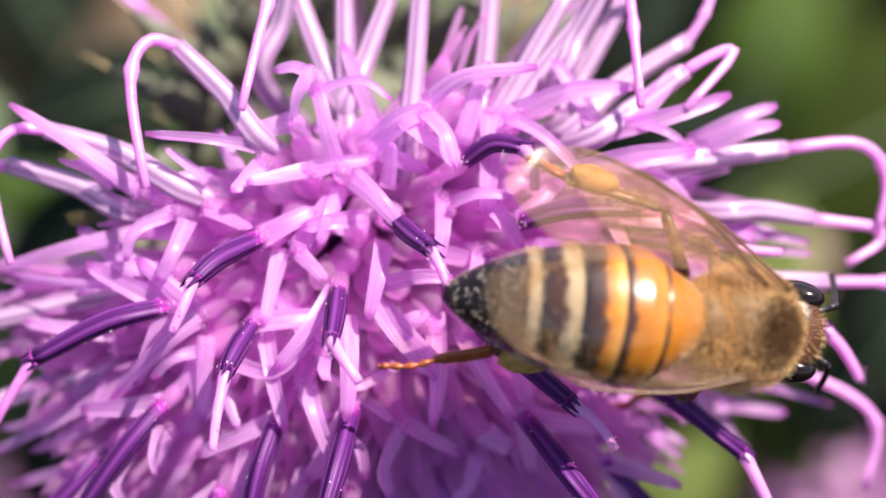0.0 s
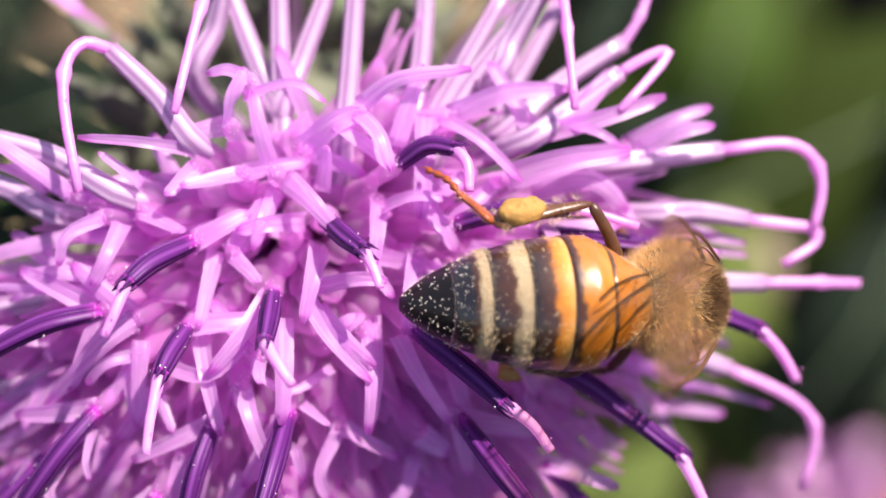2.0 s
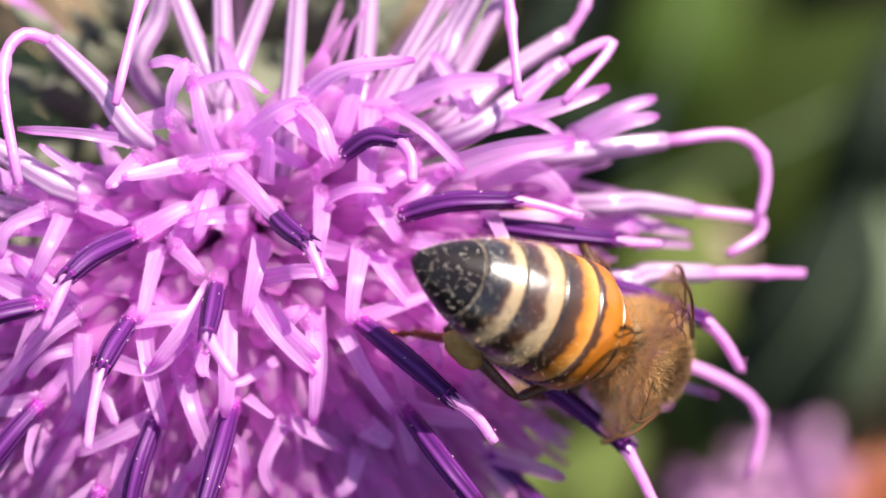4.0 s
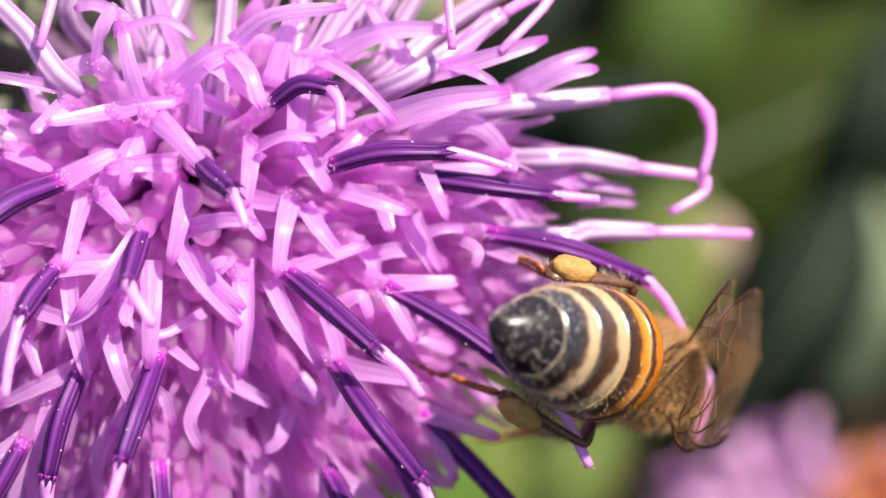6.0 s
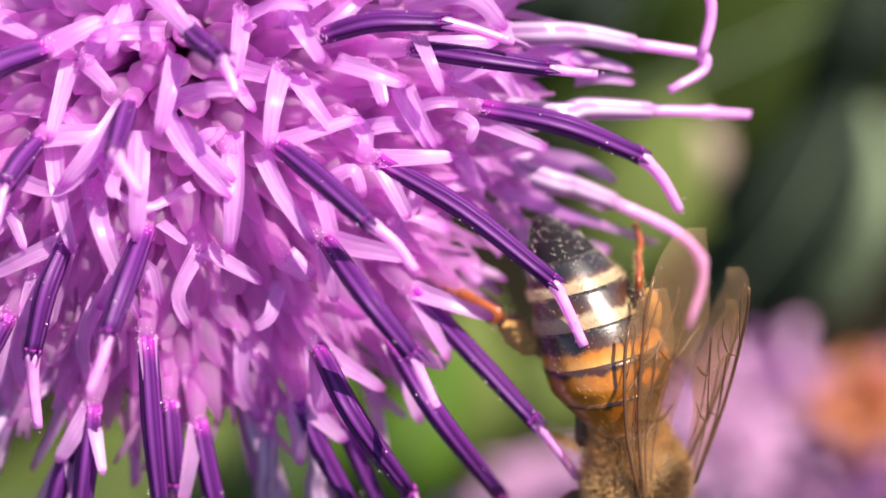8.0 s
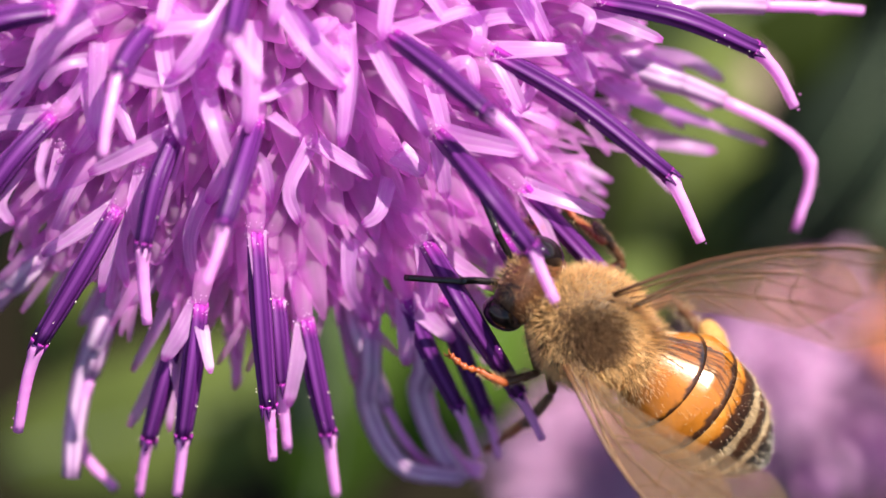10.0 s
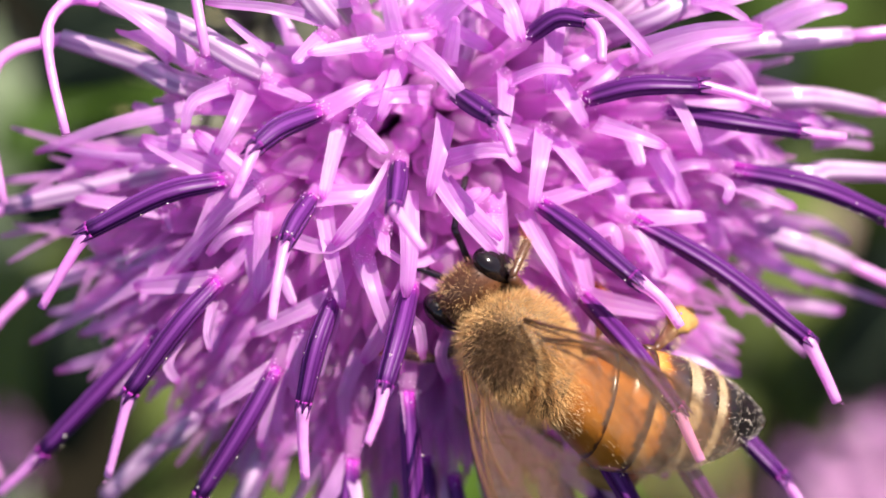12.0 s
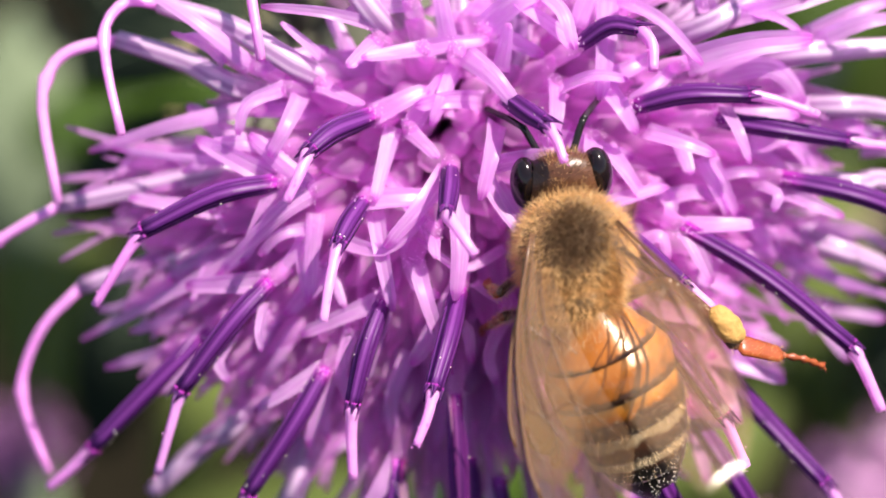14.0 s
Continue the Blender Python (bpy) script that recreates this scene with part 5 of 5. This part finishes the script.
BEE_WAY = [
    (0, HEAD @ pose(0.01214, -0.00250, 0.00460, 0.0, 34.0, -7.3)),
    (0.25, HEAD @ pose(0.01168, -0.00263, 0.00320, 0.0, 42.0, -16.3)),
    (0.5, HEAD @ pose(0.01114, -0.00273, 0.00240, 0.0, 53.8, -25.3)),
    (0.8, HEAD @ pose(0.01056, -0.00241, 0.00240, -0.0, 47.5, -26.9)),
    (1.2, HEAD @ pose(0.01183, -0.00227, 0.00220, -0.0, 54.8, -11.1)),
    (1.5, HEAD @ pose(0.01256, -0.00234, 0.00220, 0.0, 49.7, -7.2)),
    (2, HEAD @ pose(0.01248, -0.00175, 0.00220, 0.0, 55.8, -2.0)),
    (2.5, HEAD @ pose(0.01295, -0.00312, 0.00120, 0.0, 58.9, -8.4)),
    (3, HEAD @ pose(0.01273, -0.00306, 0.00080, -0.0, 64.5, -20.5)),
    (3.2, HEAD @ pose(0.01256, -0.00298, 0.00060, 0.0, 70.5, -22.7)),
    (4.3, HEAD @ pose(0.01372, -0.00435, 0.00120, -7.3, 51.5, -33.8)),
    (5.3, HEAD @ pose(0.01502, -0.00572, 0.00060, -17.1, 38.0, -49.8)),
    (5.5, HEAD @ pose(0.01529, -0.00640, 0.00090, -15.6, 34.0, -49.9)),
    (6, HEAD @ pose(0.01620, -0.00610, -0.00090, -15.0, 52.0, -28.0)),
    (6.5, HEAD @ pose(0.01662, -0.00751, -0.00160, -15.1, 35.0, -40.2)),
    (7, HEAD @ pose(0.01645, -0.00985, -0.00080, -24.9, 29.9, -62.8)),
    (7.5, HEAD @ pose(0.01624, -0.01152, -0.00080, -36.7, 16.3, -68.1)),
    (8, HEAD @ pose(0.01594, -0.01351, -0.00110, -39.7, 15.6, -78.2)),
    (8.2, HEAD @ pose(0.01535, -0.01444, -0.00110, -39.7, 15.6, -83.1)),
    (8.8, HEAD @ pose(0.01379, -0.01383, -0.00140, -25.3, -27.2, -124.7)),
    (9.3, HEAD @ pose(0.01217, -0.01271, -0.00040, -0.0, -21.0, -164.9)),
    (9.8, HEAD @ pose(0.01066, -0.01162, 0.00080, 0.0, -19.8, 156.5)),
    (10.3, HEAD @ pose(0.00942, -0.01100, 0.00150, -10.0, 9.7, 137.3)),
    (10.5, HEAD @ pose(0.00761, -0.00996, 0.00150, -20.0, 10.8, 131.3)),
    (11, HEAD @ pose(0.00575, -0.01019, 0.00150, -22.0, 9.8, 127.9)),
    (11.5, HEAD @ pose(0.00406, -0.00890, 0.00150, -20.0, 10.7, 129.6)),
    (12, HEAD @ pose(0.00359, -0.00717, 0.00200, -20.0, 8.9, 130.1)),
    (12.5, HEAD @ pose(0.00306, -0.00703, 0.00240, -15.0, 11.0, 131.8)),
    (13, HEAD @ pose(0.00435, -0.00717, 0.00260, 0.0, 11.6, 116.5)),
    (13.3, HEAD @ pose(0.00397, -0.00591, 0.00300, 0.0, 11.7, 116.1)),
    (13.5, HEAD @ pose(0.00403, -0.00475, 0.00310, -0.0, 12.4, 107.8)),
    (13.8, HEAD @ pose(0.00448, -0.00411, 0.00320, 0.0, 14.4, 110.1)),
    (14, HEAD @ pose(0.00369, -0.00391, 0.00330, 0.0, 12.8, 99.1)),
]
BENDS = [
    (0, 0.2, -24.4, 0.3), (0.2, 0.1, -41.4, 11.7), (0.5, 0, -61.7, 22.8), (0.8, 0, -50.5, 17.3), (1.2, -0.3, -51.3, 10.6), (1.5, -0.2, -41.3, 4.8),
    (2, -0.2, -45.9, 3.7), (2.5, -0.9, -58, 2), (3, -0, -31.6, -0.1), (3.2, -0, -30.4, 0.4), (4.3, 0.1, -22.5, 3.2), (5.3, 2.7, -30.3, 1.7),
    (5.5, 1.4, -27.5, 4.3), (6, 0, 7.4, 5.7), (6.5, 0.1, 6.2, 10.6), (7, 0.3, -22.5, -4.5), (7.5, -0.4, -15.4, -0.5), (8, -0.5, -11.4, -6.1),
    (8.2, -0.5, -11.7, -5.6), (8.8, -0.1, -8.9, -6.3), (9.3, -0, -3.8, -5.6), (9.8, -0, 1.4, -4.4), (10.3, 2, -25.4, -10.1), (10.5, -4.2, -15.8, 18.5),
    (11, -7.2, -31.5, 32.3), (11.5, -17.6, -38.1, 42.1), (12, -12.5, -27.2, 29.4), (12.5, -7.2, -23.4, 34.1), (13, -13.8, -38.9, 52.4), (13.3, -8.7, -40.5, 33.9),
    (13.5, -5, -34.3, 23.8), (13.8, -0.7, -28.8, 7.3), (14, -4.1, -25.4, 17.5),
]
# seconds, spread, lift of the two wings of a side
WING_KEYS = {
    1: [(0, 26, -20), (0.5, 8, 31), (1, 6, 20), (1.5, 6, 34), (2, 4, 12), (2.5, 6, 28), (3, 6, 27), (5.5, 4, -14), (6, 6, 33), (6.5, 22, 8), (7, 14, -6), (7.5, 4, 14), (8, 2, 22), (9.2, 20, 24), (10.5, 14, 42), (11, -12, 44), (12, -2, 46), (12.5, 0, 46), (13, 18, 42), (14, 6, -2)],
    -1: [(0, 0, -24), (0.5, 8, 31), (1, 6, 20), (1.5, 6, 34), (2, 4, 12), (2.5, 6, 28), (3, 6, 27), (5.5, 12, -12), (6, 6, 33), (6.5, -6, 8), (7, -6, -8), (7.5, -10, 2), (8, -16, 0), (9.2, 25, 24), (10.5, 52, 26), (11, 42, 10), (12, 30, 26), (12.5, 24, 14), (13, 16, 44), (14, 18, 26)],
}
# by leg (left front, middle, hind, then right): seconds, then knee, ankle and toe
STEPS = {
    0: [
        (0, (1.9, 1.6, -2.3), (2.5, 1.7, -3.3), (3.4, 1.5, -4.6)),
        (1.5, (2.3, 1.6, -2.3), (2.9, 1.7, -3.3), (3.8, 1.5, -4.6)),
        (3, (1.6, 1.6, -2.3), (2.2, 1.7, -3.3), (3.1, 1.5, -4.6)),
        (6, (2.2, 1.6, -2.3), (2.8, 1.7, -3.3), (3.7, 1.5, -4.6)),
        (8.2, (1.9, 1.6, -2.3), (2.5, 1.7, -3.3), (3.4, 1.5, -4.6)),
        (10.5, (0.1, 2.0, -0.8), (1.2, 2.9, -0.3), (3.3, 3.0, 0.0)),
        (11, (1.7, 2.5, -1.4), (2.9, 3.0, -0.6), (4.9, 3.6, -0.5)),
        (11.5, (1.1, 2.1, -2.4), (2.2, 2.8, -1.9), (3.5, 4.3, -2.9)),
        (12, (1.5, 2.5, -0.6), (2.6, 3.3, -0.1), (3.6, 4.8, -1.2)),
        (12.5, (1.5, 2.4, -1.9), (2.5, 3.5, -1.4), (3.4, 4.7, -2.8)),
        (13, (2.1, 2.0, -0.2), (3.3, 2.2, 0.7), (5.0, 1.9, -0.4)),
        (14, (-0.2, 1.6, -1.5), (-0.9, 2.5, -0.5), (-0.1, 2.7, -2.4)),
    ],
    1: [
        (0, (0.7, 2.2, -2.4), (1.0, 2.5, -3.7), (1.3, 2.8, -5.4)),
        (1.5, (1.1, 2.2, -2.4), (1.4, 2.5, -3.7), (1.7, 2.8, -5.4)),
        (3, (0.4, 2.2, -2.4), (0.7, 2.5, -3.7), (1.0, 2.8, -5.4)),
        (6, (1.0, 2.2, -2.4), (1.3, 2.5, -3.7), (1.6, 2.8, -5.4)),
        (8.2, (0.7, 2.2, -2.4), (1.0, 2.5, -3.7), (1.3, 2.8, -5.4)),
        (10.5, (-1.2, 2.5, -2.0), (-1.5, 4.2, -2.8), (-1.7, 6.0, -4.6)),
        (11, (0.0, 2.8, -2.6), (-0.2, 4.3, -3.7), (-0.5, 6.1, -5.6)),
        (12, (-0.5, 3.0, -2.0), (-0.6, 4.5, -3.2), (-0.7, 6.0, -5.3)),
        (13, (-0.5, 2.4, -2.9), (-0.3, 3.1, -1.1), (0.7, 3.4, -3.5)),
        (13.5, (-1.7, 1.7, -1.6), (-1.9, 3.6, -1.7), (-2.0, 5.2, -3.7)),
        (14, (-1.2, 1.6, -2.7), (-1.5, 2.4, -1.0), (-1.5, 3.1, -3.5)),
    ],
    2: [
        (0, (-2.2, 3.2, -1.6), (-4.6, 3.9, -3.6), (-4.6, 4.8, -6.8)),
        (0.5, (-2.3, 2.9, -2.3), (-3.9, 1.7, -4.8), (-2.8, 2.2, -8.0)),
        (1.2, (-3.4, 2.4, -0.8), (-6.0, 1.9, -2.6), (-5.3, 3.3, -5.7)),
        (1.5, (-3.3, 2.5, -1.5), (-6.1, 2.0, -2.9), (-6.1, 3.7, -5.8)),
        (2, (-2.8, 3.0, -1.5), (-5.1, 2.3, -3.6), (-4.3, 4.0, -6.5)),
        (2.5, (-2.0, 3.1, -2.0), (-1.6, 2.8, -5.2), (-0.6, 3.1, -8.5)),
        (3, (-0.4, 2.7, -2.3), (0.6, 1.6, -5.2), (1.3, 1.1, -8.5)),
        (5.5, (-3.3, 1.2, -2.5), (-5.8, 0.8, -4.5), (-8.2, -0.5, -6.6)),
        (6, (-3.0, 2.3, 0.2), (-5.5, 1.8, -1.6), (-3.8, 2.5, -4.5)),
        (6.5, (-2.6, 3.1, -1.3), (-4.8, 2.2, -3.5), (-5.1, 2.9, -6.8)),
        (7, (-3.2, 2.5, -1.6), (-6.2, 3.0, -2.5), (-7.0, 4.8, -5.4)),
        (7.5, (-3.3, 2.5, -0.8), (-6.4, 3.0, -0.3), (-6.8, 5.9, -2.1)),
        (8, (-3.5, 1.8, -0.1), (-6.5, 1.0, 0.5), (-7.4, 3.6, -1.4)),
        (9.5, (-2.6, 2.0, -2.5), (-5.2, 1.5, -3.4), (-5.8, 1.2, -5.0)),
        (12.5, (-2.2, 2.0, -2.5), (-4.8, 1.5, -3.4), (-5.4, 1.2, -5.0)),
        (14, (-2.6, 2.0, -2.5), (-5.2, 1.5, -3.4), (-5.8, 1.2, -5.0)),
    ],
    3: [
        (0, (1.9, -1.6, -2.3), (2.5, -1.7, -3.3), (3.4, -1.5, -4.6)),
        (1.5, (2.3, -1.6, -2.3), (2.9, -1.7, -3.3), (3.8, -1.5, -4.6)),
        (3, (1.6, -1.6, -2.3), (2.2, -1.7, -3.3), (3.1, -1.5, -4.6)),
        (6, (2.2, -1.6, -2.3), (2.8, -1.7, -3.3), (3.7, -1.5, -4.6)),
        (8.2, (1.9, -1.6, -2.3), (2.5, -1.7, -3.3), (3.4, -1.5, -4.6)),
        (10.5, (1.5, -1.1, -2.9), (2.3, -1.8, -1.8), (3.4, -1.2, -3.5)),
        (11, (1.5, -1.5, -2.8), (2.0, -1.9, -1.4), (2.8, -1.1, -3.2)),
        (11.5, (1.4, -0.8, -2.9), (2.2, -1.6, -1.9), (3.0, -1.0, -3.7)),
        (12, (1.8, -1.5, 0.3), (2.4, -2.3, -0.7), (3.4, -2.1, -2.6)),
        (12.5, (1.7, -1.4, 0.4), (2.1, -2.4, -0.6), (2.8, -2.7, -2.6)),
        (13, (1.2, -1.4, -2.8), (1.5, -1.7, -1.4), (2.3, -2.0, -3.3)),
        (14, (1.3, -2.1, -2.4), (2.2, -2.5, -3.5), (3.2, -3.0, -5.3)),
    ],
    4: [
        (0, (0.7, -2.2, -2.4), (1.0, -2.5, -3.7), (1.3, -2.8, -5.4)),
        (1.5, (1.1, -2.2, -2.4), (1.4, -2.5, -3.7), (1.7, -2.8, -5.4)),
        (3, (0.4, -2.2, -2.4), (0.7, -2.5, -3.7), (1.0, -2.8, -5.4)),
        (6, (1.0, -2.2, -2.4), (1.3, -2.5, -3.7), (1.6, -2.8, -5.4)),
        (8.2, (0.7, -2.2, -2.4), (1.0, -2.5, -3.7), (1.3, -2.8, -5.4)),
        (10.5, (-1.0, -2.1, -2.7), (0.5, -2.8, -1.9), (2.4, -2.8, -3.7)),
        (11, (0.3, -3.0, -2.3), (1.9, -3.4, -1.2), (3.7, -2.1, -2.6)),
        (11.5, (-0.9, -1.5, -3.1), (0.8, -2.4, -3.2), (3.3, -2.5, -3.8)),
        (12, (-1.4, -0.8, -2.5), (-0.7, -2.5, -3.0), (1.1, -1.9, -4.7)),
        (12.5, (-1.1, -1.2, -2.9), (-0.9, -2.9, -3.9), (0.7, -2.5, -6.0)),
        (13, (-0.0, -2.9, -2.4), (0.6, -2.7, -0.7), (2.1, -2.2, -2.8)),
        (14, (-0.5, -2.7, -2.5), (-1.0, -3.2, -4.3), (-1.4, -4.1, -6.7)),
    ],
    5: [
        (0, (-3.3, -1.5, -2.5), (-5.9, -1.6, -4.4), (-8.7, -2.5, -6.1)),
        (0.5, (-2.5, -3.1, -0.6), (-4.1, -2.4, -3.3), (-2.7, -2.6, -6.4)),
        (1.2, (-2.0, -3.2, -1.8), (-4.3, -2.1, -3.8), (-2.8, -1.5, -6.8)),
        (1.5, (-2.4, -2.9, -2.2), (-1.9, -2.6, -5.3), (-0.8, -1.8, -8.4)),
        (2, (-1.2, -2.5, -2.9), (-1.2, -2.1, -6.1), (0.2, -1.3, -9.1)),
        (2.5, (-0.3, -2.2, -2.7), (-0.3, -1.4, -5.8), (0.6, -0.8, -9.0)),
        (3, (-1.8, -3.4, -1.5), (-2.8, -2.0, -4.2), (-1.6, -1.9, -7.4)),
        (5.5, (-2.9, -2.1, -2.6), (-5.4, -2.3, -4.7), (-7.9, -3.3, -6.7)),
        (6, (-2.6, -3.0, -0.3), (-4.2, -2.1, -2.9), (-4.5, -1.7, -6.3)),
        (6.5, (-3.4, -2.4, -0.7), (-6.5, -2.5, -1.2), (-6.3, -2.6, -4.6)),
        (7, (-3.3, -2.5, -0.6), (-6.4, -3.1, -0.7), (-7.4, -3.8, -3.8)),
        (7.5, (-3.1, -2.3, -0.1), (-5.7, -2.8, -1.9), (-7.0, -2.6, -5.0)),
        (8, (-3.6, -0.2, -1.5), (-5.7, -1.2, -3.7), (-7.4, -1.9, -6.5)),
        (9.5, (-2.6, -2.0, -2.5), (-5.2, -1.5, -3.4), (-5.8, -1.2, -5.0)),
        (10.5, (-2.6, -2.0, -2.5), (-5.2, -1.5, -3.4), (-5.8, -1.2, -5.0)),
        (11, (-2.2, -3.2, -1.8), (-0.7, -5.0, 0.4), (0.4, -4.3, -2.8)),
        (11.5, (-2.9, -2.8, -1.6), (-2.5, -3.6, -4.7), (-0.9, -3.6, -7.7)),
        (12, (-2.7, -3.0, -1.6), (-2.5, -3.6, -4.7), (-1.8, -2.8, -7.9)),
        (12.5, (-2.7, -3.0, -1.4), (-3.2, -4.6, -4.2), (-2.3, -4.7, -7.4)),
        (13, (-1.4, -2.5, 0.7), (-2.0, -3.8, -2.1), (-0.5, -5.1, -4.9)),
        (13.5, (-2.7, -1.9, 0.7), (-4.4, -3.6, -1.4), (-5.6, -5.5, -4.0)),
        (14, (-1.4, -2.8, 0.5), (-3.4, -4.7, -1.2), (-4.2, -7.5, -2.8)),
    ],
}


def motions():
    walk(bee, BEE_WAY)
    walk(abdomen, [(t, pose(*(JOINT * MM), *turn)) for t, *turn in BENDS])
    for side, f, h in ((1, forewings[0], hindwings[0]), (-1, forewings[1], hindwings[1])):
        walk(f, wing_rows(side, True, WING_KEYS[side]))
        walk(h, wing_rows(side, False, WING_KEYS[side]))
    for k, steps in STEPS.items():
        side, lengths, root, thigh, shin, foot = legs[k]
        rows = [(t, limb_poses(side, lengths, root, joints)) for t, *joints in steps]
        walk(thigh, [(t, m[0]) for t, m in rows])
        for ob in shin:
            walk(ob, [(t, m[0].inverted() @ m[1]) for t, m in rows])
        for ob in foot:
            walk(ob, [(t, m[0].inverted() @ m[2]) for t, m in rows])


motions()
